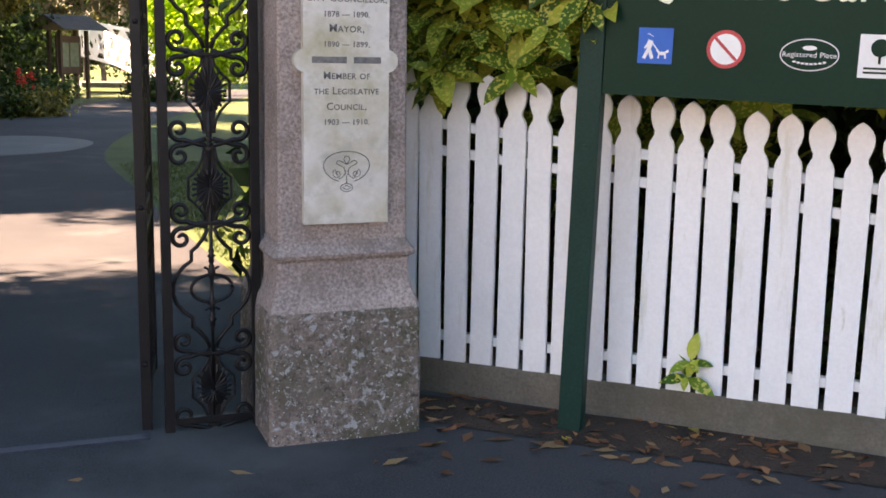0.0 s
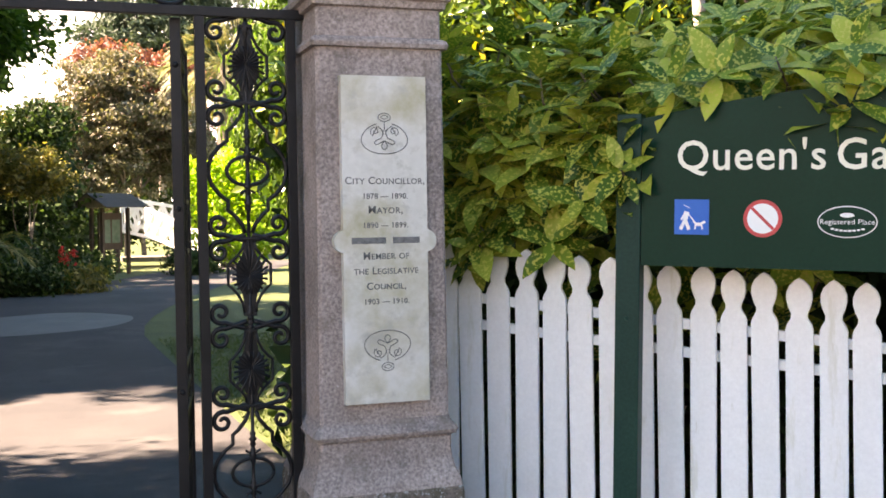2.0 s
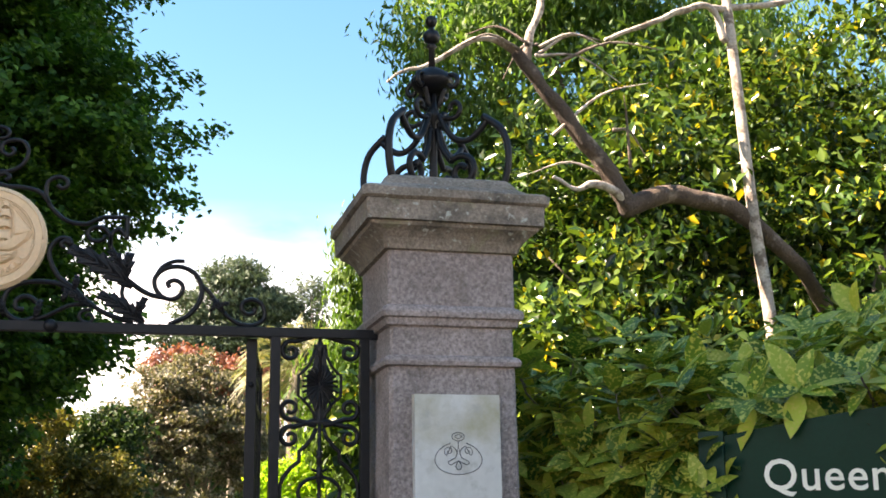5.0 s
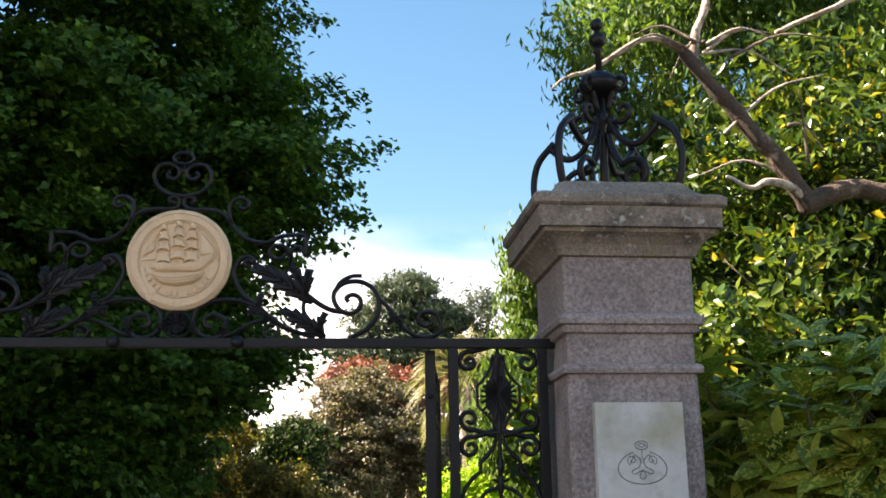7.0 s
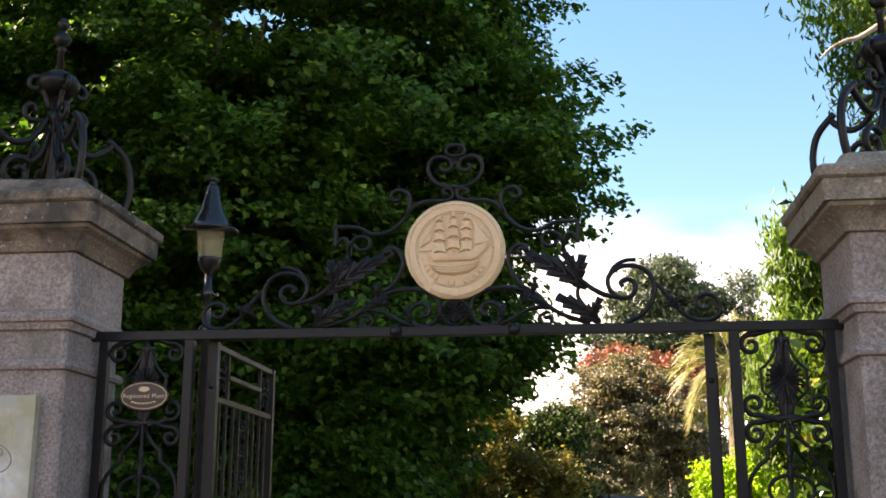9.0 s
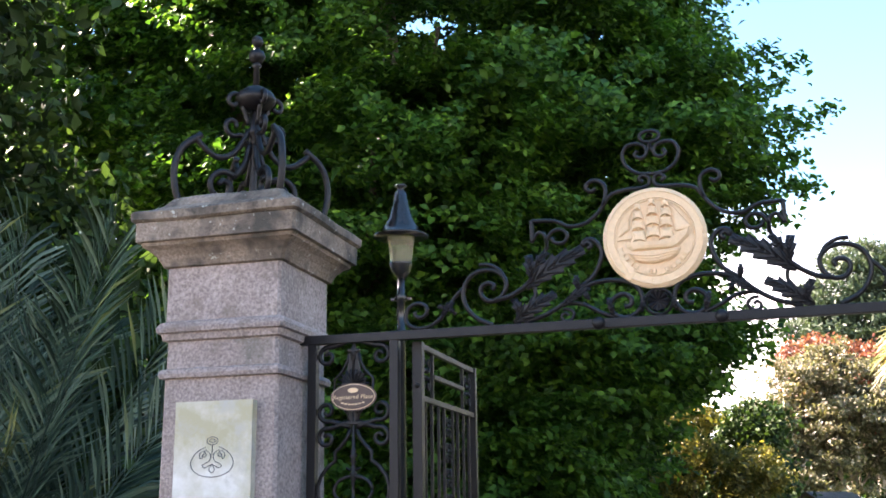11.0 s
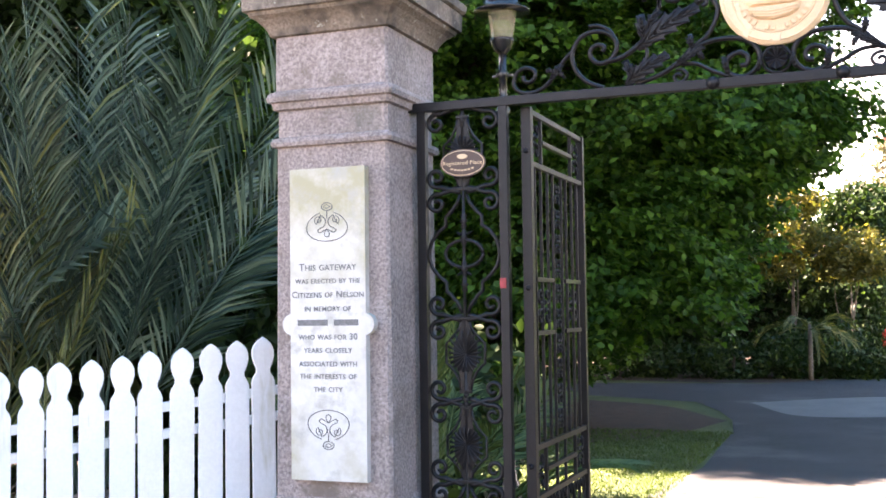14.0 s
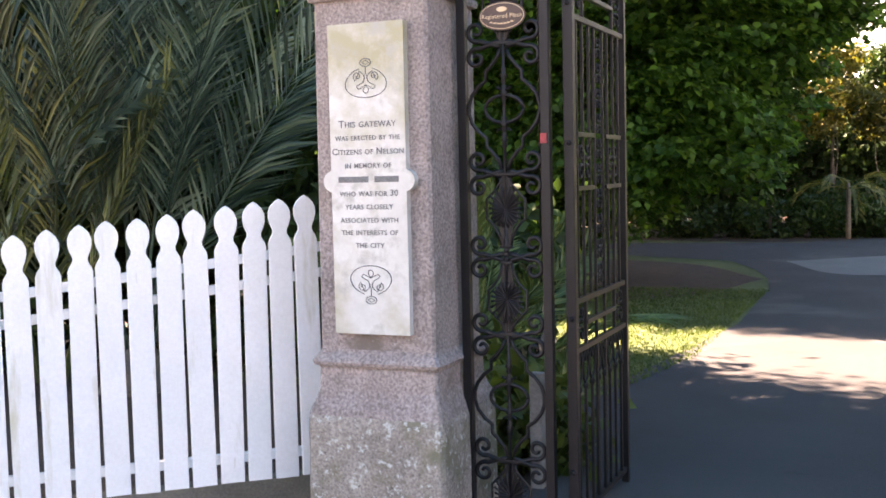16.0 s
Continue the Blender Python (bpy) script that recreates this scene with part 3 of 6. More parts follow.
def pillar(x, label, lines, name_z, cap, sink=0.0):
    p = thing("gate_pillar", label, "pillar", Matrix.Translation((x, PILLAR_Y, 0)), group="gate pillars")
    rough = noise
    bm = square_loft(bmesh.new(), [(0.336, -0.05), (0.334, 0.25), (0.330, 0.545), (0.325, 0.567)], 0.018)
    bmesh.ops.subdivide_edges(bm, edges=bm.edges[:], cuts=5, use_grid_fill=True)
    for v in bm.verts:
        d = rough.noise(v.co * 9 + Vector((x, 0, 0))) * 0.006
        v.co += Vector((v.co.x, v.co.y, 0)).normalized() * d
    part("base_block", bm, LICHEN if x > 0 else PALELICHEN, p, "rough lichen-covered base block" if x > 0 else "pale lichened granite base block")
    bm = square_loft(bmesh.new(), [(0.325, 0.567), (0.318, 0.60), (0.300, 0.640), (0.290, 0.68), (0.286, 0.775), (0.291, 0.785)])
    bmesh.ops.subdivide_edges(bm, edges=bm.edges[:], cuts=4, use_grid_fill=True)
    for v in bm.verts:
        v.co += rough.noise_vector(v.co * 12 + Vector((x, 2, 0))) * 0.005
    part("plinth", bm, GRANITE, p)
    part("lower_moulding", square_loft(bmesh.new(), [(0.288, 0.785), (0.305, 0.790), (0.311, 0.806), (0.303, 0.822), (0.285, 0.845), (0.279, 0.862)]), GRANITE, p)
    bm = square_loft(bmesh.new(), [(0.279, 0.862), (0.275, 1.6), (0.271, 2.40 - sink)], 0.014)
    part("shaft", bm, GRANITE, p)
    part("neck_moulding", square_loft(bmesh.new(), [(0.272, 2.40 - sink), (0.290, 2.403 - sink), (0.295, 2.420 - sink), (0.288, 2.438 - sink), (0.268, 2.446 - sink)]), GRANITE, p)
    part("frieze", square_loft(bmesh.new(), [(0.267, 2.446 - sink), (0.266, 2.565 - sink)]), GRANITE, p)
    part("band_moulding", square_loft(bmesh.new(), [(0.270, 2.565 - sink), (0.284, 2.570 - sink), (0.288, 2.590 - sink), (0.290, 2.597 - sink), (0.304, 2.602 - sink), (0.308, 2.622 - sink), (0.300, 2.640 - sink), (0.275, 2.655 - sink)]), GRANITE, p)
    part("upper_shaft", square_loft(bmesh.new(), [(0.275, 2.655 - sink), (0.274, 2.884)]), GRANITE, p)
    part("cornice", square_loft(bmesh.new(), [(0.276, 2.884), (0.292, 2.888), (0.298, 2.905), (0.312, 2.930), (0.336, 2.955), (0.362, 2.972), (0.366, 2.988), (0.384, 2.990), (0.387, 3.072), (0.386, 3.076)]), cap, p)
    bm = square_loft(bmesh.new(), [(0.392, 3.076), (0.404, 3.085), (0.406, 3.118), (0.396, 3.128), (0.350, 3.140), (0.310, 3.165), (0.285, 3.200), (0.270, 3.214)], 0.02)
    bmesh.ops.subdivide_edges(bm, edges=bm.edges[:], cuts=4, use_grid_fill=True)
    for v in bm.verts:
        v.co += rough.noise_vector(v.co * 8 + Vector((x * 3, 0, 0))) * 0.006
    part("cap_slab", bm, cap, p, "weathered sloping cap slab")
    # memorial tablet
    bm = bmesh.new()
    zc = 1.605
    out = [(-0.18, 0.938), (0.18, 0.938), (0.18, zc - 0.047)]
    out += [(0.172 + 0.047 * math.cos(a), zc + 0.047 * math.sin(a)) for a in [radians(-72 + 18 * k) for k in range(9)]]
    out += [(0.18, zc + 0.047), (0.18, 2.281), (-0.18, 2.281), (-0.18, zc + 0.047)]
    out += [(-0.172 + 0.047 * math.cos(a), zc + 0.047 * math.sin(a)) for a in [radians(108 + 18 * k) for k in range(9)]]
    out += [(-0.18, zc - 0.047)]
    extrude_outline(bm, out, -0.315, -0.262)
    tab = part("tablet", bm, MARBLE, p, "stained white marble memorial tablet")
    for text, z, size in lines:
        lettering(text, size, LEAD, tab, 0, -0.316, z - 0.012, 0.0008, caps=True, weight=0.0004)
    k = 0
    for w, gap in ((0.145, 0.03), (0.115, 0)):
        bm = boxed(-0.145 + k, -0.145 + k + w, -0.3165, -0.314, name_z - 0.013, name_z + 0.013)
        part("inscription_bar", bm, LEAD, tab, "plain grey bar of lettering")
        k += w + gap
    emblem(tab, 0, 2.03, False)
    emblem(tab, 0, 1.17, True)
    return p


K = 0.0010536
RIGHT_LINES = [("City Councillor,", 2.281 - (473 - 65) * K, 0.043), ("1878 \u2014 1890.", 2.281 - (530 - 65) * K, 0.032), ("Mayor,", 2.281 - (587 - 65) * K, 0.046),
               ("1890 \u2014 1899.", 2.281 - (643 - 65) * K, 0.032), ("Member of", 2.281 - (765 - 65) * K, 0.043), ("the Legislative", 2.281 - (823 - 65) * K, 0.042),
               ("Council,", 2.281 - (883 - 65) * K, 0.042), ("1903 \u2014 1910.", 2.281 - (940 - 65) * K, 0.032)]
KL = 0.0011136
LEFT_LINES = [("This gateway", 2.281 - (420 - 32) * KL, 0.045), ("was erected by the", 2.281 - (470 - 32) * KL, 0.036), ("Citizens of Nelson", 2.281 - (525 - 32) * KL, 0.040),
              ("in memory of", 2.281 - (578 - 32) * KL, 0.038), ("who was for 30", 2.281 - (687 - 32) * KL, 0.038), ("years closely", 2.281 - (738 - 32) * KL, 0.038),
              ("associated with", 2.281 - (790 - 32) * KL, 0.038), ("the interests of", 2.281 - (838 - 32) * KL, 0.038), ("the city", 2.281 - (888 - 32) * KL, 0.038)]
RX, LX = 0.897, -2.812
pillar(RX, "pinkish grey granite gate pillar with lichened base and inscribed marble tablet", RIGHT_LINES, 1.608, CAPSTONE)
pillar(LX, "grey granite gate pillar with sooty cap and stained marble tablet", LEFT_LINES, 1.612, SOOTCAP, 0.012)
finial(RX, "black wrought iron scroll finial on the pinkish pillar cap")
finial(LX, "black wrought iron scroll finial on the sooty pillar cap")


# ---- iron gateway ----
def iron_panel(x0, x1, label, group):
    """Fixed side panel of scrolls, rings and rosettes between two posts."""
    t = thing("iron_side_panel", label, "iron panel", Matrix.Translation(((x0 + x1) / 2, 4.675, 0)), group=group)
    h = (x1 - x0) / 2
    for s in (-1, 1):
        part("post", boxed(s * h - 0.02, s * h + 0.02, -0.02, 0.02, 0.0, 2.56, bevel=0.003), IRON, t)
    part("bottom_rail", boxed(-h, h, -0.014, 0.014, 0.03, 0.06, bevel=0.003), IRON, t)
    rod = bmesh.new()
    rings = [(0.008, 0.06)]
    for z in (0.49, 0.56, 0.70, 0.77, 1.226, 1.266, 1.306, 1.77, 1.84, 1.975, 2.05, 2.50):
        rings += [(0.008, z - 0.034), (0.014, z - 0.024), (0.010, z - 0.010), (0.019, z), (0.010, z + 0.010), (0.014, z + 0.024), (0.008, z + 0.034)]
    rings += [(0.008, 2.55)]
    lathe(rod, rings, 8)
    part("baluster", rod, IRON, t, smooth=True)
    for z in (0.628, 1.906):
        bm = bmesh.new()
        tube(bm, [Vector((0.088 * math.cos(a), 0, z + 0.060 * math.sin(a))) for a in [radians(15 * k) for k in range(25)]], 0.008, 6)
        part("ring", bm, IRON, t, smooth=True)
        for e in (-1, 1):
            part("spur", tube(bmesh.new(), [Vector((-0.032, 0, z + e * 0.095)), Vector((-0.015, 0, z + e * 0.085)), Vector((0.015, 0, z + e * 0.085)), Vector((0.032, 0, z + e * 0.095))], 0.006, 5), IRON, t)
        for s in (-1, 1):
            bm = bmesh.new()
            tube(bm, [Vector((s * x, 0, z + q)) for x, q in ((0.014, 0.262), (0.028, 0.225), (0.060, 0.185), (0.084, 0.165), (0.084, 0.125), (0.118, 0.100), (0.150, 0.060), (0.163, 0.02), (0.163, -0.02), (0.150, -0.060), (0.118, -0.100), (0.084, -0.125), (0.084, -0.165), (0.060, -0.185), (0.028, -0.225), (0.014, -0.262))], 0.009, 6)
            part("ogee_bar", bm, IRON, t, smooth=True)
    half = [(0.020, -0.160), (0.026, -0.120), (0.050, -0.088), (0.090, -0.050), (0.090, 0.036), (0.076, 0.046), (0.050, 0.075), (0.030, 0.115), (0.022, 0.160)]
    for z, e in ((0.180, -1), (1.071, 1), (1.461, -1), (2.352, 1)):
        bm = bmesh.new()
        core = [(x * (0.62 if x > 0.045 else 0.8), q) for x, q in half]
        extrude_outline(bm, [(x, z + e * q) for x, q in core] + [(-x, z + e * q) for x, q in core[::-1]], -0.004, 0.004)
        ro = part("rosette", bm, IRON, t)
        for s in (-1, 1):
            part("edge_bar", tube(bmesh.new(), [Vector((s * x, 0, z + e * q)) for x, q in half], 0.0065, 6), IRON, ro, smooth=True)
        for k in range(20):
            a = 2 * math.pi * (k + 0.5) / 20
            ln = 0.074 if e * math.sin(a) > -0.2 else 0.064 + 0.045 * abs(math.sin(a))
            part("rib", tube(bmesh.new(), [Vector((0.008 * math.cos(a), -0.006, z + 0.008 * math.sin(a))), Vector((ln * 0.7 * math.cos(a), -0.016, z + ln * 0.7 * math.sin(a))), Vector((ln * math.cos(a), -0.006, z + ln * math.sin(a)))], (0.002, 0.0064), 5), IRON, ro)
        for q, w in ((-0.160, 0.034), (0.160, 0.028)):
            part("collar", boxed(-w, w, -0.011, 0.011, z + e * q - 0.007, z + e * q + 0.007, bevel=0.003), IRON, ro)
    for z, up in ((0.066, 1), (0.402, 1), (0.285, -1), (0.966, 1), (0.850, -1), (1.311, 1), (1.201, -1), (1.682, 1), (1.566, -1), (2.247, 1), (2.130, -1), (2.488, -1)):
        for s in (-1, 1):
            bm = bmesh.new()
            line = [Vector((0.014, 0, z - up * 0.070)), Vector((0.036, 0, z - up * 0.064)), Vector((0.075, 0, z - up * 0.053))] + spiral(0.124, z, 0.046, 0.010, -112 * up, 340 * up, n=26)
            tube(bm, [Vector((s * p.x, 0, p.z)) for p in line], (0.0115, 0.0085), 6)
            part("scroll", bm, IRON, t, smooth=True)
    return t


iron_panel(-2.488, -2.105, "black wrought iron side panel of scrolls beside the open gate", "gate side panels")
iron_panel(0.195, 0.575, "black wrought iron side panel of scrolls beside the open gate", "gate side panels")


def gate_leaf(x, turn, label):
    """An open gate leaf, standing back from the opening."""
    t = thing("gate_leaf", label, "gate", pose(x, 4.745, 0, 0, 0, turn), group="gate leaves")
    W = 0.95

    def bar(name, u0, u1, z0, z1, th=0.012):
        part(name, boxed(u0, u1, -th, th, z0, z1, bevel=0.002), IRON, t)

    def curl(u, z, w, h, name="scroll_ornament"):
        """Four curls back to back round a point."""
        bm = bmesh.new()
        for s in (-1, 1):
            for e in (-1, 1):
                line = [Vector((0.10, 0, 0.05))] + spiral(0.50, 0.52, 0.42, 0.10, 215, 590, n=20)
                tube(bm, [Vector((u + s * p.x * w, 0, z + e * p.z * h)) for p in line], 0.0065, 5)
        part(name, bm, IRON, t, smooth=True)

    bar("stile", -0.022, 0.022, 0.0, 2.545, 0.022)
    bar("stile", W - 0.018, W + 0.018, 0.0, 2.545, 0.018)
    for z in (0.07, 0.83, 1.05, 2.30, 2.53):
        bar("rail", 0.022, W - 0.018, z - 0.012, z + 0.012)
    for z0, z1 in ((0.83, 1.05), (2.30, 2.53)):
        for u in (0.21, W - 0.21):
            bar("divider", u - 0.008, u + 0.008, z0, z1, 0.008)
        bar("rail", 0.21, W - 0.21, (z0 + z1) / 2 - 0.010, (z0 + z1) / 2 + 0.010)
        for u in (0.115, W - 0.115):
            curl(u, (z0 + z1) / 2, 0.068, 0.092)
    for u in (0.10, 0.20, 0.31, 0.64, 0.75, 0.85):
        bar("bar", u - 0.007, u + 0.007, 1.05, 2.30, 0.007)
    for u in (0.40, 0.55):
        bar("bar", u - 0.007, u + 0.007, 0.07, 2.30, 0.007)
    for u0, u1 in ((0.08, 0.37), (0.58, 0.87)):
        for z in (1.55, 1.79):
            bar("rail", u0, u1, z - 0.010, z + 0.010)
        curl((u0 + u1) / 2, 1.67, 0.110, 0.095)
    for k in range(10):
        curl(W / 2, 1.14 + k * 0.118, 0.050, 0.056, "flourish")
    for k in range(8):
        u = 0.09 + k * 0.11
        bar("bar", u - 0.007, u + 0.007, 0.07, 0.66, 0.007)
        loop = smooth_line([(u, 0, 0.655), (u - 0.040, 0, 0.70), (u - 0.046, 0, 0.77), (u - 0.022, 0, 0.81), (u, 0, 0.765), (u + 0.022, 0, 0.81), (u + 0.046, 0, 0.77), (u + 0.040, 0, 0.70), (u, 0, 0.655)], 4)
        part("loop", tube(bmesh.new(), loop, 0.0065, 5), IRON, t, smooth=True)
        bm = bmesh.new()
        bmesh.ops.create_uvsphere(bm, u_segments=8, v_segments=6, radius=0.014, matrix=Matrix.Translation((u, 0, 0.65)) @ Matrix.Diagonal((1, 1, 1.6, 1)))
        part("drop", bm, IRON, t, smooth=True)
    for z in (0.3, 0.98, 1.75, 2.35):
        bm = bmesh.new()
        bmesh.ops.create_uvsphere(bm, u_segments=8, v_segments=6, radius=0.013, matrix=Matrix.Translation((-0.022, 0, z)))
        part("rivet", bm, IRON, t, smooth=True)
    return t


gate_leaf(-2.02, 90, "black wrought iron gate leaf standing open beside the grey pillar")
gate_leaf(0.105, 82, "black wrought iron gate leaf standing open beside the pinkish pillar")

spot = thing("red_tape", "scrap of faded red tape round the iron post", "tape", Matrix.Translation((-2.105, 4.675, 1.772)))
part("band", boxed(-0.0215, 0.008, -0.024, -0.019, -0.022, 0.022, bevel=0.002), surface("faded_red_tape", [(0.3, (0.30, 0.025, 0.03)), (0.7, (0.42, 0.05, 0.05))], 20.0, 80.0, 0.2, 0.6, 0.2), spot)

# overthrow above the opening
MX, MZ, Q = -0.953, 2.916, 0.001293
over = thing("iron_overthrow", "black wrought iron overthrow of scrolls and leaves on a bar", "overthrow", Matrix.Translation((MX, 4.672, 0)))
part("cross_bar", boxed(-1.595, 1.59, -0.02, 0.02, 2.545, 2.585, bevel=0.003), IRON, over)
for s in (-1, 1):
    bm = bmesh.new()
    bmesh.ops.create_uvsphere(bm, u_segments=10, v_segments=7, radius=0.028, matrix=Matrix.Translation((s * 0.25, -0.02, 2.565)))
    part("boss", bm, IRON, over, smooth=True)


def drawn(*pts):
    """Points of the scrollwork on its own grid: x from the outer end, y down from the top of the crest."""
    return [Vector(((x - 866) * Q * (1.03 if x < 690 else 1.0), 0, 2.585 + (680 - 0.019 * x - y) * Q)) for x, y in pts]


def iron_leaf(a, b, width, lobes, bend=0.0):
    """A hammered leaf: a barbed plate from a to b with a raised rib into every lobe."""
    bm = bmesh.new()
    a, b = drawn(a)[0], drawn(b)[0]
    ax = b - a
    fwd, nrm = ax.normalized(), Vector((-ax.z, 0, ax.x)).normalized()

    def rib(f):
        return a + ax * f + nrm * (bend * Q * math.sin(math.pi * f)) + Vector((0, -0.020 * math.sin(math.pi * f), 0))

    def env(f):
        return width * 0.78 * Q * math.sin(math.pi * (0.12 + 0.80 * min(f, 1.0)))

    sides, ridges = {1: [], -1: []}, [[rib(k / 8) for k in range(9)]]
    for k in range(lobes):
        f, g = k / lobes, min(0.98, (k + 0.95) / lobes)
        for s in (1, -1):
            tip = rib(g) + nrm * s * env(g - 0.4 / lobes) * 1.12
            sides[s] += [rib(f) + nrm * s * env(f) * 0.70, tip]
            for q in (0.0, 0.5 / lobes):
                foot = rib(max(0.0, f - 0.10 + q))
                end = tip if q == 0 else rib(g) + nrm * s * env(g) * 0.45
                ridges.append([foot + Vector((0, -0.004, 0)), foot.lerp(end, 0.5) + Vector((0, -0.010, 0)), end + Vector((0, -0.004, 0))])
    for s in (1, -1):
        edge = [a] + sides[s] + [b]
        mid = [rib(max(0.0, min(1.0, (p - a).dot(fwd) / ax.length))) for p in edge]
        for dy in (-0.004, 0.005):
            e = [bm.verts.new(p + Vector((0, dy, 0))) for p in edge]
            m = [bm.verts.new(p + Vector((0, dy - 0.002, 0))) for p in mid]
            for i in range(len(e) - 1):
                bm.faces.new((e[i], e[i + 1], m[i + 1], m[i]))
    for line in ridges:
        tube(bm, line, (0.0055, 0.002), 5)
    return bm


SCROLLS = [
    (((72, 615), (74, 630), (94, 636), (112, 620), (108, 597), (80, 587), (52, 600), (40, 630), (46, 656), (76, 672), (120, 668), (160, 640), (185, 605), (215, 565), (240, 542)), 0.0095),
    (((335, 552), (342, 538), (322, 528), (300, 540), (297, 565), (318, 588), (352, 586), (378, 556), (380, 520), (350, 490), (302, 484), (260, 505), (238, 550), (245, 600), (280, 645), (335, 672)), 0.0105),
    (((293, 465), (325, 466), (360, 485), (380, 520)), 0.009),
    (((345, 586), (390, 578), (430, 556), (462, 530)), 0.0115),
    (((686, 226), (672, 236), (656, 226), (660, 207), (685, 198), (708, 215), (712, 250), (700, 290), (675, 325), (640, 346), (592, 350), (545, 328), (472, 325)), 0.0095),
    (((472, 322), (472, 360), (472, 398)), 0.0105),
    (((472, 392), (492, 366), (512, 374), (520, 402), (512, 440)), 0.009),
    (((520, 425), (520, 392), (540, 364), (570, 360), (588, 380), (576, 403), (548, 404), (534, 386)), 0.009),
    (((700, 288), (730, 252), (780, 238), (830, 236), (856, 226), (857, 202), (837, 194), (825, 207), (838, 216)), 0.0095),
    (((652, 432), (664, 420), (652, 408), (636, 420), (640, 404), (662, 399), (682, 412), (692, 446), (685, 490), (660, 530), (620, 560), (580, 600), (520, 640), (440, 668)), 0.0105),
    (((756, 630), (776, 626), (780, 604), (758, 588), (730, 596), (712, 620), (720, 650), (752, 665), (790, 655), (815, 620), (808, 578), (775, 550), (720, 540), (660, 548), (610, 576), (566, 616)), 0.0105),
    (((580, 610), (630, 615), (680, 642), (722, 662)), 0.009),
    (((582, 650), (572, 642), (560, 652), (568, 668), (590, 664), (600, 645), (585, 630), (565, 628)), 0.0075),
    (((470, 530), (478, 570), (470, 600)), 0.009),
]
LEAVES = [((448, 552), (640, 430), 44, 5, 6), ((468, 525), (458, 440), 28, 3, -4), ((480, 500), (520, 432), 24, 3, 3), ((408, 668), (545, 576), 36, 5, 4), ((432, 650), (406, 586), 22, 3, -3),
          ((566, 618), (655, 562), 17, 6, 2), ((618, 566), (612, 518), 15, 4, 2), ((636, 575), (650, 602), 12, 4, 0), ((168, 634), (205, 584), 16, 4, 0), ((190, 606), (212, 630), 10, 3, 0), ((182, 608), (150, 602), 10, 3, 0),
          ((722, 655), (704, 598), 13, 4, 0), ((812, 650), (822, 600), 11, 4, 0)]
for s in (1, -1):
    for line, r in SCROLLS:
        bm = tube(bmesh.new(), [Vector((s * p.x, 0, p.z)) for p in smooth_line(drawn(*line), 4)], r, 6, 1.25)
        part("scroll", bm, IRON, over, smooth=True)
    for a, b, w, n, bend in LEAVES:
        bm = iron_leaf(a, b, w, n, bend)
        if s < 0:
            for v in bm.verts:
                v.co.x = -v.co.x
            bmesh.ops.reverse_faces(bm, faces=bm.faces[:])
        part("acanthus_leaf", bm, IRON, over, smooth=True)
crest = bmesh.new()
for s in (1, -1):
    for line, r in ((((866, 190), (820, 184), (786, 158), (774, 118), (790, 88), (822, 82), (850, 96), (852, 122), (832, 134), (816, 122), (824, 108)), 0.009),
                    (((866, 80), (842, 74), (834, 58), (846, 44), (866, 40)), 0.008), (((856, 60), (866, 52), (876, 60)), 0.008), (((850, 120), (866, 96), (866, 82)), 0.008)):
        tube(crest, [Vector((s * p.x, 0, p.z)) for p in smooth_line(drawn(*line), 4)], r, 6, 1.2)
part("crest", crest, IRON, over, smooth=True)
ZR = 2.585 + 46 * Q
ros = bmesh.new()
lathe(ros, [(0.024, -0.012), (0.040, 0.0), (0.024, 0.012)], 14)
bmesh.ops.rotate(ros, verts=ros.verts[:], cent=(0, 0, 0), matrix=Matrix.Rotation(radians(90), 3, "X"))
bmesh.ops.translate(ros, verts=ros.verts[:], vec=(0, 0, ZR))
ros = part("rosette", ros, IRON, over)
tube_ring = [Vector((0.056 * math.cos(a), 0, ZR + 0.054 * math.sin(a))) for a in [radians(15 * k) for k in range(25)]]
part("ring", tube(bmesh.new(), tube_ring, 0.007, 6), IRON, ros, smooth=True)
for k in range(10):
    a = 2 * math.pi * k / 10
    part("petal", tube(bmesh.new(), [Vector((0, -0.01, ZR)), Vector((0.044 * math.cos(a), -0.022, ZR + 0.044 * math.sin(a)))], (0.006, 0.013), 5), IRON, ros)

# medallion with a ship in relief
med = thing("ship_medallion", "cream and gold painted round medallion with a sailing ship in relief", "medallion", Matrix.Translation((MX, 4.672, MZ)))
bm = bmesh.new()
lathe(bm, [(0.205, -0.02), (0.216, -0.014), (0.216, 0.014), (0.205, 0.022), (0.170, 0.022), (0.166, 0.016), (0.02, 0.016)], 56)
bmesh.ops.rotate(bm, verts=bm.verts[:], cent=(0, 0, 0), matrix=Matrix.Rotation(radians(90), 3, "X"))
part("disc", bm, GOLD, med)
G = 0.216 / 168


def relief(*pts):
    return [((x - 866) * G, (400 - y) * G) for x, y in pts]


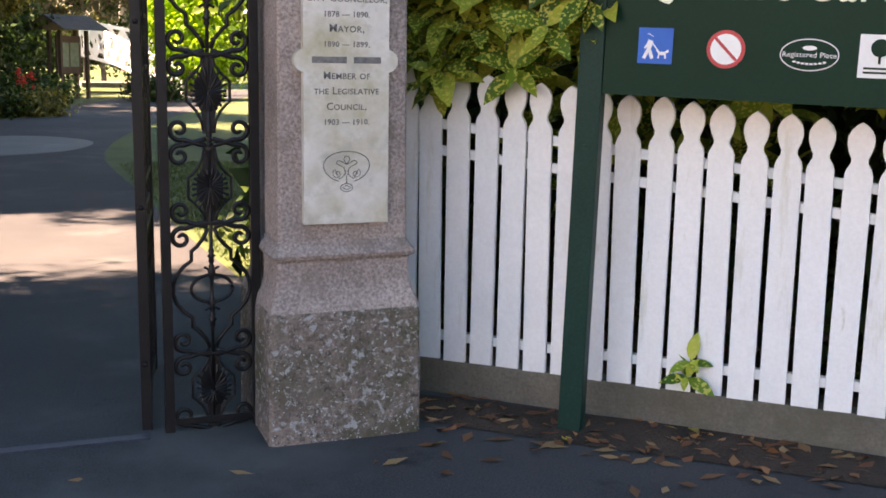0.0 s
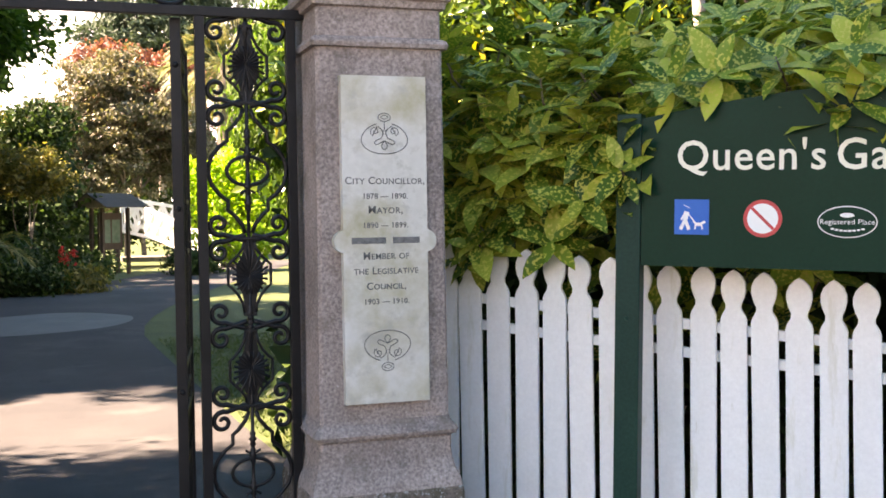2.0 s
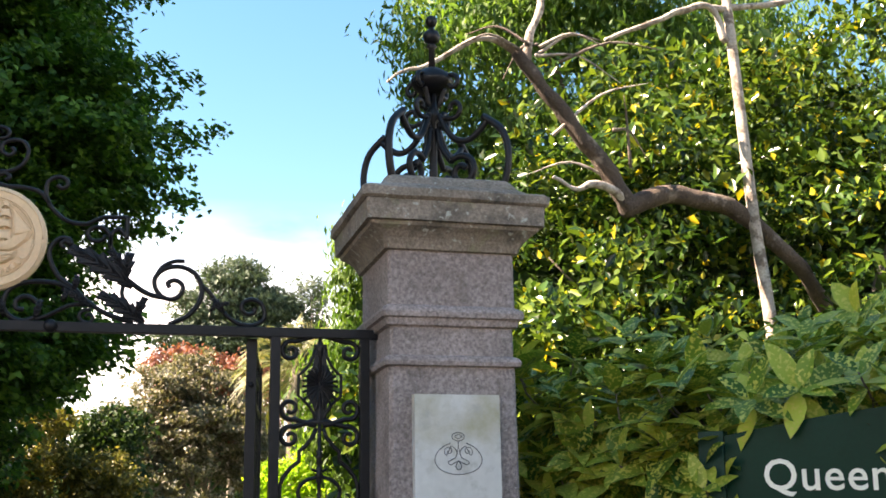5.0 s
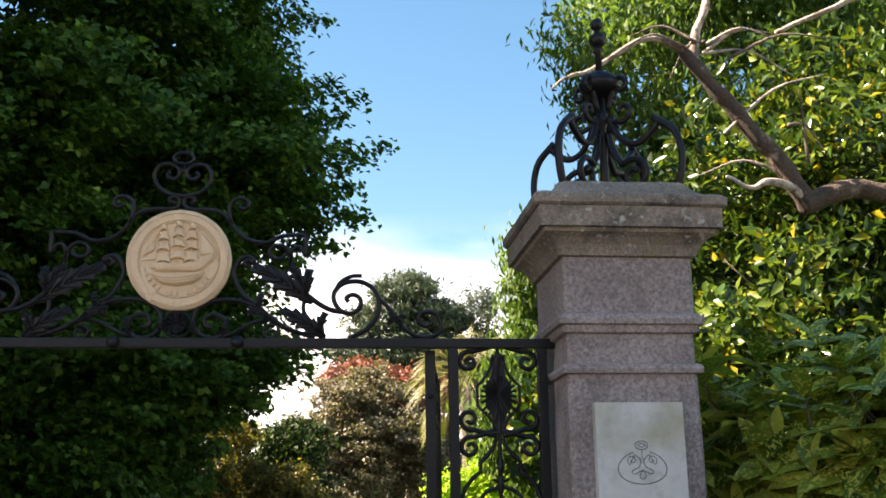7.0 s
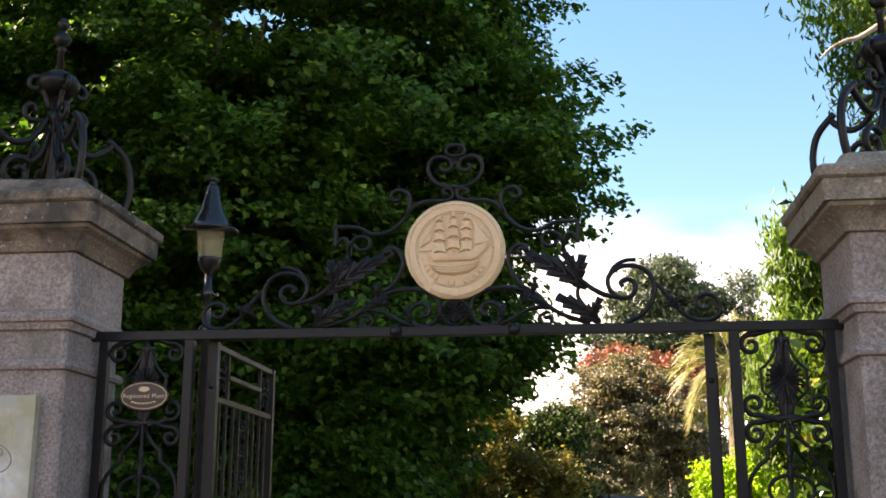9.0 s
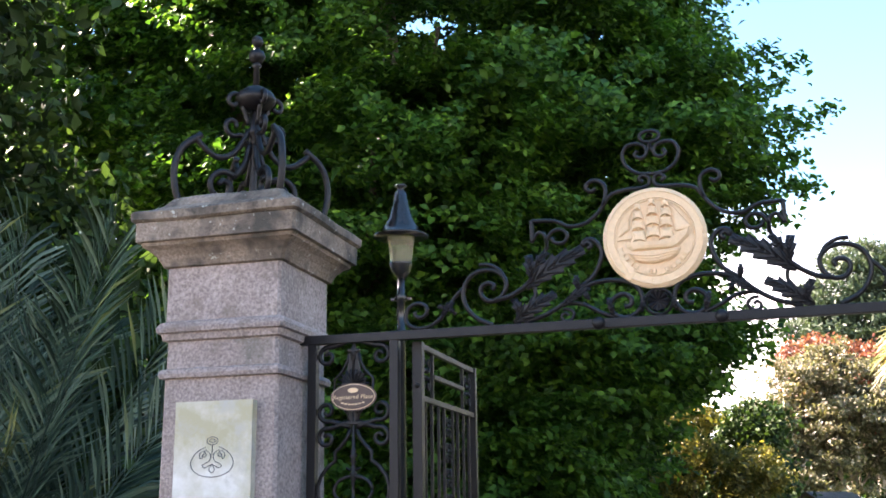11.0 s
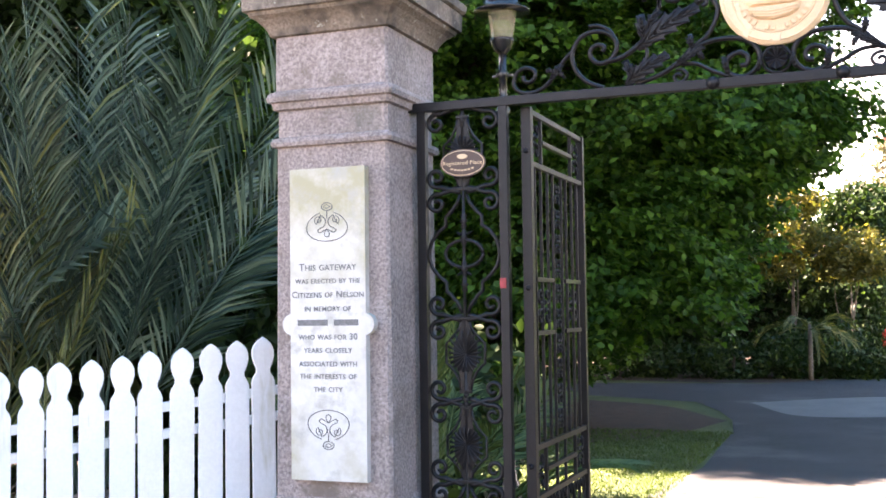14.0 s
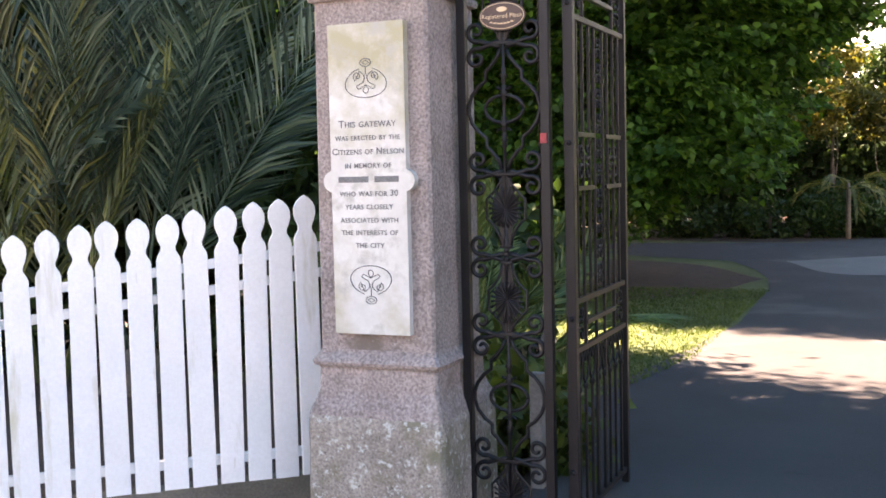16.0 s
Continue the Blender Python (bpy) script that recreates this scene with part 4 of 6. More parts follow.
def bulged(outline, depth):
    """A raised shape with a swelling face over the disc."""
    bm = bmesh.new()
    cx = sum(p[0] for p in outline) / len(outline)
    cz = sum(p[1] for p in outline) / len(outline)
    rows = [[bm.verts.new((cx + (x - cx) * k, y, cz + (z - cz) * k)) for x, z in outline] for k, y in ((1.0, -0.012), (1.0, -0.020), (0.86, -0.020 - depth * 0.7), (0.5, -0.020 - depth))]
    n = len(outline)
    for a, b in zip(rows, rows[1:]):
        for i in range(n):
            bm.faces.new((a[i], a[(i + 1) % n], b[(i + 1) % n], b[i]))
    bm.faces.new(rows[-1])
    bmesh.ops.recalc_face_normals(bm, faces=bm.faces[:])
    return bm


part("hull", bulged(relief((772, 412), (790, 418), (860, 416), (930, 412), (968, 392), (992, 372), (978, 402), (945, 432), (925, 441), (790, 441), (776, 430)), 0.014), GOLD, med)
part("keel", bulged(relief((778, 449), (850, 446), (948, 440), (940, 462), (915, 480), (862, 490), (815, 484), (792, 470)), 0.012), GOLD, med)
for k in range(3):
    line = relief((788 + 6 * k, 456 + 9 * k), (862, 462 + 9 * k), (938 - 8 * k, 450 + 9 * k))
    part("plank", tube(bmesh.new(), smooth_line([(x, -0.032, z) for x, z in line], 4), 0.0028, 5), GOLD, med, smooth=True)
for mx, top in ((815, 284), (862, 272), (905, 280)):
    a, b = relief((mx, 414), (mx - 2, top - 6))
    part("mast", tube(bmesh.new(), [Vector((a[0], -0.024, a[1])), Vector((b[0], -0.024, b[1]))], 0.0035, 5), GOLD, med)
    y0 = top
    for k, (h, w) in enumerate(((22, 12), (30, 19), (32, 23), (38, 26))):
        sail = relief((mx - w * 0.8, y0), (mx + w * 0.7, y0 + 1), (mx + w * 0.9, y0 + h * 0.6), (mx + w, y0 + h), (mx + w * 0.3, y0 + h - 5), (mx - w * 0.4, y0 + h - 5), (mx - w, y0 + h + 1), (mx - w * 0.75, y0 + h * 0.5))
        part("sail", bulged(sail, 0.012), GOLD, med)
        y0 += h + 3
part("jib", bulged(relief((925, 300), (986, 374), (960, 384), (934, 386)), 0.006), GOLD, med)
part("spanker", bulged(relief((790, 338), (786, 372), (752, 392), (766, 356)), 0.007), GOLD, med)
for a, b in (((912, 282), (990, 374)), ((905, 278), (975, 386)), ((742, 405), (800, 400)), ((812, 286), (752, 390))):
    p, q = relief(a, b)
    part("rigging", tube(bmesh.new(), [Vector((p[0], -0.022, p[1])), Vector((q[0], -0.022, q[1]))], 0.0028, 5), GOLD, med)
for r, y in ((0.200, -0.022), (0.163, -0.018)):
    part("moulded_ring", tube(bmesh.new(), [Vector((r * math.cos(a), y, r * math.sin(a))) for a in [radians(7.5 * k) for k in range(49)]], 0.004, 5), GOLD, med, smooth=True)
for k in range(13):
    if k in (4, 7):
        continue
    a = radians(206 + 10.2 * k)
    bm = boxed(-0.0075, 0.0075, -0.026, -0.015, -0.010, 0.010, bevel=0.003)
    bmesh.ops.rotate(bm, verts=bm.verts[:], cent=(0, 0, 0), matrix=Matrix.Rotation(-(a - radians(270)), 3, "Y"))
    bmesh.ops.translate(bm, verts=bm.verts[:], vec=(0.147 * math.cos(a), 0, 0.147 * math.sin(a)))
    part("raised_bar", bm, GOLD, med)
for outline in (((742, 428), (758, 424), (768, 470), (800, 505), (785, 535), (770, 505), (750, 470)), ((758, 528), (775, 508), (798, 518), (780, 545)), ((850, 535), (884, 535), (882, 562), (852, 562))):
    part("ribbon", bulged(relief(*outline), 0.005), GOLD, med)

# oval plate on the side panel
plate = thing("oval_plate", "brown oval plate with gold lettering on the iron panel", "sign plate", Matrix.Translation((-2.283, 4.64, 2.302)))
for name, rx, rz, y, mat in (("plate", 0.106, 0.062, -0.006, BROWNPLATE), ("rim", 0.100, 0.056, -0.008, GOLD), ("face", 0.097, 0.053, -0.010, BROWNPLATE), ("emblem", 0.024, 0.011, -0.012, GOLD)):
    bm = bmesh.new()
    dz = 0.028 if name == "emblem" else 0
    extrude_outline(bm, [(rx * math.cos(a), dz + rz * math.sin(a)) for a in [2 * math.pi * k / 36 for k in range(36)]], y, 0.0)
    part(name, bm, mat, plate)
lettering("Registered Place", 0.026, GOLD, plate, 0, -0.011, -0.009, 0.0005)
for k in range(7):
    part("print_bar", boxed(-0.055 + 0.016 * k, -0.043 + 0.016 * k, -0.0115, -0.009, -0.036 + 0.0008 * (k - 3) ** 2, -0.030 + 0.0008 * (k - 3) ** 2), GOLD, plate)


# ---- picket fences ----
def picket_mesh(h):
    """A picket with a pointed round head on a narrow neck."""
    w = 0.056
    right = [(w, 0.0), (w, h - 0.215), (0.050, h - 0.195), (0.034, h - 0.168), (0.033, h - 0.150), (0.046, h - 0.120), (0.053, h - 0.090), (0.052, h - 0.060), (0.040, h - 0.032), (0.018, h - 0.010), (0.0, h)]
    pts = right + [(-x, z) for x, z in right[-2::-1]]
    bm = bmesh.new()
    extrude_outline(bm, pts, -0.011, 0.011)
    bmesh.ops.translate(bm, verts=bm.verts[:], vec=(0, 0, 0))
    bm.faces.ensure_lookup_table()
    es = [e for e in bm.edges if abs(e.verts[0].co.y - e.verts[1].co.y) < 1e-5]
    bmesh.ops.bevel(bm, geom=es, offset=0.0025, segments=1, affect="EDGES")
    me = bpy.data.meshes.new("picket")
    bm.to_mesh(me)
    bm.free()
    me.materials.append(PICKET)
    return me


def picket_fence(label, origin, heading, sign_x, count, top, pitch, first):
    f = thing("picket_fence", label, "fence", along(origin, heading), group="picket fences")
    rng = random.Random(7 + count)
    end = sign_x * (first + pitch * count)
    meshes = {}
    for i in range(count):
        s = first + pitch * i
        z0 = 0.168 + rng.uniform(-0.004, 0.004)
        h = round((top(s) - z0) / 0.01) * 0.01
        if h not in meshes:
            meshes[h] = picket_mesh(h)
        ob = new("picket", meshes[h])
        ob.parent = f
        ob.matrix_basis = pose(sign_x * s, rng.uniform(-0.002, 0.002), z0, 0, rng.uniform(-0.5, 0.5), rng.uniform(-1, 1))
    a, b = min(0, end), max(0, end)
    for drop in (0.26, 0.385):
        bm = boxed(a, b, 0.013, 0.05, -0.022, 0.022, bevel=0.003)
        for v in bm.verts:
            v.co.z += top(abs(v.co.x)) - drop
        part("rail", bm, PICKET, f)
    part("rail", boxed(a, b, 0.013, 0.05, 0.26, 0.305, bevel=0.003), PICKET, f)
    k = thing("kerb", "grimy low concrete kerb under the white pickets", "kerb", along(origin, heading), kind="structure")
    bm = boxed(a, b, -0.012, 0.10, -0.05, 0.172, bevel=0.008)
    part("kerb_body", bm, CONCRETE, k)
    return f


picket_fence("white painted picket fence with pointed round heads, mildew-stained", (1.30, 5.06), -43.5, 1, 18, lambda s: 1.596 - 0.096 * s, 0.1355, 0.0975)
picket_fence("bright white painted picket fence falling away from the grey pillar", (-3.20, 4.91), 42.0, -1, 18, lambda s: 1.562 - 0.095 * s - 0.007 * s * s, 0.1322, 0.0775)

# ---- garden sign ----
sg = thing("garden_sign", "dark green garden sign board with cream lettering on a post", "sign", pose(1.916, 4.133, -0.012, 0, 1.2, -43.5))
part("post", boxed(-0.104, 0.0, -0.035, 0.040, -0.02, 2.13, bevel=0.004), POSTGREEN, sg, "dark green square timber post")
part("bolt", boxed(-0.066, -0.046, -0.042, -0.034, 1.265, 1.285, bevel=0.004), POSTGREEN, sg)
bm = bmesh.new()
W = 2.0
outline = [(0.004, 1.50), (W, 1.50), (W, 2.11)] + [(W * (1 - k / 16), 2.11 + 0.115 * math.sin(math.pi * k / 16)) for k in range(1, 16)] + [(0.004, 2.11)]
extrude_outline(bm, outline, -0.030, 0.0)
board = part("board", bm, SIGNGREEN, sg)
lettering("Gardens", 0.172, CREAMPAINT, sg, 0.738, -0.0315, 1.896, 0.0008, align="LEFT", squeeze=0.97, weight=0.0013)
lettering("Queen's", 0.172, CREAMPAINT, sg, 0.118, -0.0315, 1.896, 0.0008, align="LEFT", squeeze=0.97, weight=0.0013)
part("blue_panel", boxed(0.115, 0.255, -0.034, -0.029, 1.632, 1.775), BLUE, sg)
for a, b, r in (((0.165, 1.745), (0.166, 1.747), 0.013), ((0.166, 1.725), (0.158, 1.695), 0.011), ((0.160, 1.695), (0.140, 1.652), 0.007), ((0.158, 1.695), (0.175, 1.652), 0.007), ((0.168, 1.72), (0.205, 1.676), 0.0025), ((0.200, 1.674), (0.228, 1.674), 0.007), ((0.228, 1.678), (0.240, 1.686), 0.005), ((0.202, 1.672), (0.199, 1.654), 0.003), ((0.226, 1.672), (0.229, 1.654), 0.003), ((0.200, 1.677), (0.191, 1.687), 0.0025), ((0.160, 1.720), (0.143, 1.692), 0.0045)):
    part("print_bar", tube(bmesh.new(), [Vector((a[0], -0.034, a[1])), Vector((b[0], -0.034, b[1]))], r, 6, 0.15), WHITEPAINT, sg)


def oval(cx, cz, rx, rz, y):
    return extrude_outline(bmesh.new(), [(cx + rx * math.cos(a), cz + rz * math.sin(a)) for a in [2 * math.pi * k / 40 for k in range(40)]], y, -0.029)


part("red_ring", oval(0.467, 1.700, 0.075, 0.075, -0.033), RED, sg)
part("white_disc", oval(0.467, 1.700, 0.060, 0.060, -0.0345), WHITEPAINT, sg)
part("red_slash", tube(bmesh.new(), [Vector((0.425, -0.0345, 1.742)), Vector((0.509, -0.0345, 1.658))], 0.006, 6, 0.15), RED, sg)
part("oval_rim", oval(0.785, 1.690, 0.110, 0.062, -0.033), WHITEPAINT, sg)
part("oval_face", oval(0.785, 1.690, 0.106, 0.058, -0.0345), SIGNGREEN, sg)
part("oval_emblem", oval(0.785, 1.716, 0.026, 0.009, -0.0355), WHITEPAINT, sg)
lettering("Registered Place", 0.0285, WHITEPAINT, sg, 0.785, -0.0355, 1.681, 0.0005)
for k in range(8):
    part("print_bar", boxed(0.725 + 0.016 * k, 0.737 + 0.016 * k, -0.036, -0.033, 1.652 + 0.0006 * (k - 3.5) ** 2, 1.659 + 0.0006 * (k - 3.5) ** 2), WHITEPAINT, sg)
part("white_panel", boxed(0.965, 1.115, -0.034, -0.029, 1.612, 1.775), WHITEPAINT, sg)
part("panel_figure", oval(1.04, 1.725, 0.034, 0.034, -0.036), SIGNGREEN, sg)
part("panel_figure", boxed(1.035, 1.045, -0.036, -0.033, 1.665, 1.70), SIGNGREEN, sg)
for k in range(2):
    part("print_bar", boxed(0.985, 1.095, -0.036, -0.033, 1.628 + 0.016 * k, 1.636 + 0.016 * k), SIGNGREEN, sg)


for o in sg.children:
    if o.name.split(".")[0] not in ("post", "bolt", "board"):
        o.location.x += 0.028


# ---- street lamp and threshold ----
lamp = thing("street_lamp", "black heritage street lamp with glass lantern on a slim post", "street lamp", Matrix.Translation((-3.33, 8.5, 0)))
part("post", lathe(bmesh.new(), [(0.10, 0.0), (0.10, 0.25), (0.065, 0.32), (0.045, 0.6), (0.036, 3.2), (0.055, 3.22), (0.055, 3.26), (0.034, 3.28), (0.034, 3.50), (0.06, 3.52), (0.034, 3.56), (0.032, 3.70)], 14), LAMPMETAL, lamp, smooth=True)
part("crossbar", tube(bmesh.new(), [Vector((-0.085, 0, 3.52)), Vector((0.085, 0, 3.52))], 0.012, 8), LAMPMETAL, lamp)
part("lantern_cup", lathe(bmesh.new(), [(0.032, 3.69), (0.075, 3.74), (0.095, 3.80), (0.098, 3.82)], 16), LAMPMETAL, lamp, smooth=True)
part("lantern_glass", lathe(bmesh.new(), [(0.092, 3.82), (0.125, 4.04)], 8), GLASS, lamp, "dull yellowish lantern glass")
part("lantern_roof", lathe(bmesh.new(), [(0.225, 4.035), (0.228, 4.05), (0.16, 4.075), (0.15, 4.11), (0.10, 4.20), (0.065, 4.32), (0.05, 4.42), (0.028, 4.43), (0.03, 4.46), (0.05, 4.47), (0.048, 4.485), (0.01, 4.49)], 20), LAMPMETAL, lamp, "glossy black bell-shaped lantern roof", smooth=True)
STEEL = surface("dull_bluish_steel", [(0.3, (0.014, 0.020, 0.036)), (0.7, (0.026, 0.034, 0.056))], 4.0, 70.0, 0.3, 0.55, 0.2)
tagged(part("threshold_strip", boxed(-2.0, 0.1, 4.60, 4.66, -0.01, 0.010, bevel=0.002), STEEL, None), "dull bluish steel strip set across the path", "threshold", kind="structure")
drum = thing("slot_post", "low grey weathered wooden post behind the iron panel", "post", Matrix.Translation((-2.42, 5.45, 0)))
part("shaft", boxed(-0.035, 0.035, -0.035, 0.035, -0.02, 0.60, bevel=0.012), surface("grey_weathered_wood", [(0.3, (0.16, 0.16, 0.15)), (0.7, (0.24, 0.23, 0.22))], 6.0, 70.0, 0.2, 0.8, 0.3), drum)


# ---- near planting ----
def broad_leaves(pos, d, up, length, width, sag=0.12):
    """Broad pointed leaves with a sunken midrib, at pos, pointing along d."""
    n = len(pos)
    d = d / (np.linalg.norm(d, axis=1)[:, None] + 1e-9)
    side = np.cross(d, up)
    side /= np.linalg.norm(side, axis=1)[:, None] + 1e-9
    nn = np.cross(side, d)
    tpl = [(0, 0, 0)]
    for u, w in ((0.16, 0.30), (0.36, 0.47), (0.60, 0.44), (0.82, 0.26)):
        tpl += [(u, -w, 0.22 * w), (u, 0, -0.02), (u, w, 0.22 * w)]
    tpl.append((1, 0, -0.10))
    fc = [(0, 1, 2), (0, 2, 3)]
    for a in (1, 4, 7):
        fc += [(a, a + 3, a + 4), (a, a + 4, a + 1), (a + 1, a + 4, a + 5), (a + 1, a + 5, a + 2)]
    fc += [(10, 13, 11), (11, 13, 12)]
    v = np.stack([pos + d * (u * length)[:, None] + side * (w * width)[:, None] + nn * (h * width - sag * u * u * length)[:, None] for u, w, h in tpl], axis=1)
    i = np.arange(n)[:, None] * len(tpl)
    f = np.concatenate([i + np.array([t]) for t in fc], axis=0)
    return v.reshape(-1, 3), f


def laurel(name, label, base, places, seed, size=0.17, per=9):
    """A bush of whorled broad leaves at the twig ends; places hold (x, y, z, tilt vector)."""
    rng = np.random.default_rng(seed)
    t = thing(name, label, "bush", Matrix.Translation(base))
    P, D, L, W, U = [], [], [], [], []
    stems = bmesh.new()
    for k, (p, ax) in enumerate(places):
        p = np.array(p) - np.array(base)
        ax = np.array(ax) / np.linalg.norm(ax)
        a = np.cross(ax, [0.3, 0.5, 0.8])
        a /= np.linalg.norm(a)
        b = np.cross(ax, a)
        ph = rng.random() * 6.28
        for j in range(per):
            an = ph + 2.4 * j
            lift = 0.75 - 0.95 * j / per + rng.normal() * 0.12
            dd = a * math.cos(an) + b * math.sin(an) + ax * lift
            P.append(p - ax * 0.012 * j)
            D.append(dd)
            U.append(ax + np.array([0, 0, 0.5]))
            s = size * (0.62 + 0.5 * rng.random()) * (0.75 + 0.25 * min(1, j / 3))
            L.append(s)
            W.append(s * 0.46)
        if k % 3 == 0:
            tube(stems, [Vector(p), Vector(p - ax * 0.12), Vector(p - ax * 0.2 + np.array([0.05, 0.05, 0.02]))], (0.004, 0.007), 5)
    v, f = broad_leaves(np.array(P), np.array(D), np.array(U), np.array(L), np.array(W))
    part("stem_wood", stems, BARK, t, kind="stuff")
    leaves_object("foliage", v, f, L_AUCUBA, t, "glossy green leaves flecked with yellow")
    return t


def laurel_places(n, seed, s0, s1, b0, b1, z0, ztop):
    """Twig ends over the outer skin of a bank behind the fence: s along it, b back from it."""
    rng = np.random.default_rng(seed)
    h = radians(-43.5)
    ax, back = np.array([math.cos(h), math.sin(h)]), np.array([-math.sin(h), math.cos(h)])
    out = []
    for _ in range(n):
        s = s0 + (s1 - s0) * rng.random()
        top = ztop(s) + 0.12 * rng.normal()
        f = rng.random()
        if f < 0.5:
            b, z = b0 + 0.20 * abs(rng.normal()), z0 + (top - 0.15 - z0) * rng.random() ** 0.8
            tilt = (-back[0] * 0.9 + rng.normal() * 0.3, -back[1] * 0.9 + rng.normal() * 0.3, 0.55 + 0.3 * rng.normal())
        else:
            b = b0 + (b1 - b0) * rng.random()
            z = top - 0.05 * rng.random() + 0.10 * math.sin(3 * s + 2 * b)
            tilt = (-back[0] * 0.3 + rng.normal() * 0.3, -back[1] * 0.3 + rng.normal() * 0.3, 1.0)
        q = np.array([1.30, 5.06]) + ax * s + back * b
        out.append(((q[0], q[1], z), tilt))
    return out


laurel("spotted_laurel", "spotted laurel bush with yellow-flecked leaves spilling over the fence", (1.9, 5.3, 0),
       laurel_places(95, 11, 0.05, 0.82, -0.12, 0.9, 1.50, lambda s: 2.26 + 0.12 * s) + laurel_places(210, 12, 0.35, 3.6, 0.14, 1.6, 1.2, lambda s: 2.34 + 0.10 * s) + laurel_places(20, 14, 0.80, 1.10, -0.36, -0.1, 1.72, lambda s: 2.2) + laurel_places(26, 15, 1.02, 2.4, -0.31, 0.2, 2.14, lambda s: 2.27 + 0.05 * s), 5, 0.235, 8)
laurel("spotted_laurel", "tall spotted laurel bush behind the green sign board", (4.0, 4.6, 0),
       laurel_places(290, 13, 0.6, 4.4, 0.8, 2.8, 0.9, lambda s: 2.45 + 0.18 * s), 6, 0.25, 8)
laurel("laurel_sprig", "small laurel sprig growing through the white pickets", (2.36, 3.99, 0.25), [((2.36, 3.985, 0.33), (-0.5, -0.6, 0.5)), ((2.33, 3.97, 0.26), (-0.6, -0.5, 0.3))], 8, 0.15, 5)


def frond(stems, P, D, U, L, W, base, d0, length, droop, rng, pinnae=44, leaf=0.42, bare=0.32, wide=0.024):
    """One feather frond: its midrib goes into stems, its leaflets into the lists."""
    d = Vector(d0).normalized()
    p = Vector(base)
    side = d.cross(Vector((0, 0, 1)))
    side = side.normalized() if side.length > 1e-3 else Vector((1, 0, 0))
    side = (Matrix.Rotation(rng.uniform(-1.0, 1.0), 3, d) @ side).normalized()
    pts = [p.copy()]
    step = length / 14
    for k in range(14):
        d = (d + Vector((0, 0, -droop * (0.3 + k / 14)))).normalized()
        p = p + d * step
        pts.append(p.copy())
    tube(stems, pts, (0.016, 0.003), 5)
    for j in range(pinnae):
        u = bare + (1 - bare) * j / pinnae
        i = min(int(u * 14), 13)
        q = pts[i].lerp(pts[i + 1], u * 14 - i)
        t = (pts[i + 1] - pts[i]).normalized()
        upv = side.cross(t)
        for s in (-1, 1):
            ln = leaf * (0.55 + 0.6 * math.sin(math.pi * min(1, 0.15 + 0.85 * (1 - u) + 0.1))) * rng.uniform(0.85, 1.1)
            dd = t * (1.0 + 0.12 * rng.uniform(-1, 1)) + side * s * (0.62 + 0.10 * rng.uniform(-1, 1)) + upv * (0.30 + 0.12 * rng.uniform(-1, 1)) + Vector((0, 0, -0.05))
            P.append(q[:])
            D.append(dd[:])
            U.append((upv + side * s * -0.4)[:])
            L.append(ln)
            W.append(wide)


def palm(name, label, base, hub, count, length, seed, mat, leaf=0.42, rise=(0.25, 1.5), droop=0.10, trunk_r=0.22, pinnae=44, group="", wide=0.024):
    rng = random.Random(seed)
    t = thing(name, label, "palm", Matrix.Translation(base), group=group)
    stems = bmesh.new()
    P, D, U, L, W = [], [], [], [], []
    for k in range(count):
        a = 2.39996 * k + rng.uniform(-0.2, 0.2)
        e = rise[0] + (rise[1] - rise[0]) * ((k + 0.5) / count)
        frond(stems, P, D, U, L, W, (0.1 * math.cos(a), 0.1 * math.sin(a), hub), (math.cos(a) * math.cos(e), math.sin(a) * math.cos(e), math.sin(e)), length * rng.uniform(0.8, 1.12), droop * rng.uniform(0.7, 1.3), rng, pinnae, leaf, wide=wide)
    part("trunk", lathe(bmesh.new(), [(trunk_r * 1.2, -0.05), (trunk_r, 0.3 * hub), (trunk_r * 0.95, 0.9 * hub), (trunk_r * 0.5, hub + 0.12)], 14), BARK, t, smooth=True)
    part("midrib_wood", stems, mat, t, kind="stuff")
    v, f = leaf_blades(np.array(P), np.array(D), np.array(U), np.array(L), np.array(W))
    leaves_object("frond_foliage", v, f, mat, t, kind="stuff")
    return t


def leaf_blades(pos, d, up, length, width):
    """Narrow folded blades that droop towards the tip."""
    d = d / np.linalg.norm(d, axis=1)[:, None]
    side = np.cross(d, up)
    side /= np.linalg.norm(side, axis=1)[:, None] + 1e-9
    n = len(pos)
    v = np.empty((n, 5, 3))
    sag = np.array([0, 0, -1.0])
    v[:, 0] = pos
    v[:, 1] = pos + d * (0.45 * length)[:, None] + side * (0.5 * width)[:, None] + sag * (0.03 * length)[:, None]
    v[:, 2] = pos + d * (0.45 * length)[:, None] - side * (0.5 * width)[:, None] + sag * (0.03 * length)[:, None]
    v[:, 3] = pos + d * (0.97 * length)[:, None] + sag * (0.22 * length)[:, None]
    v[:, 4] = pos + d * (0.45 * length)[:, None] + up * 0.004
    i = np.arange(n)[:, None] * 5
    f = np.concatenate([i + np.array([t]) for t in ((0, 1, 4), (0, 4, 2), (1, 3, 4), (4, 3, 2))], axis=0)
    return v.reshape(-1, 3), f


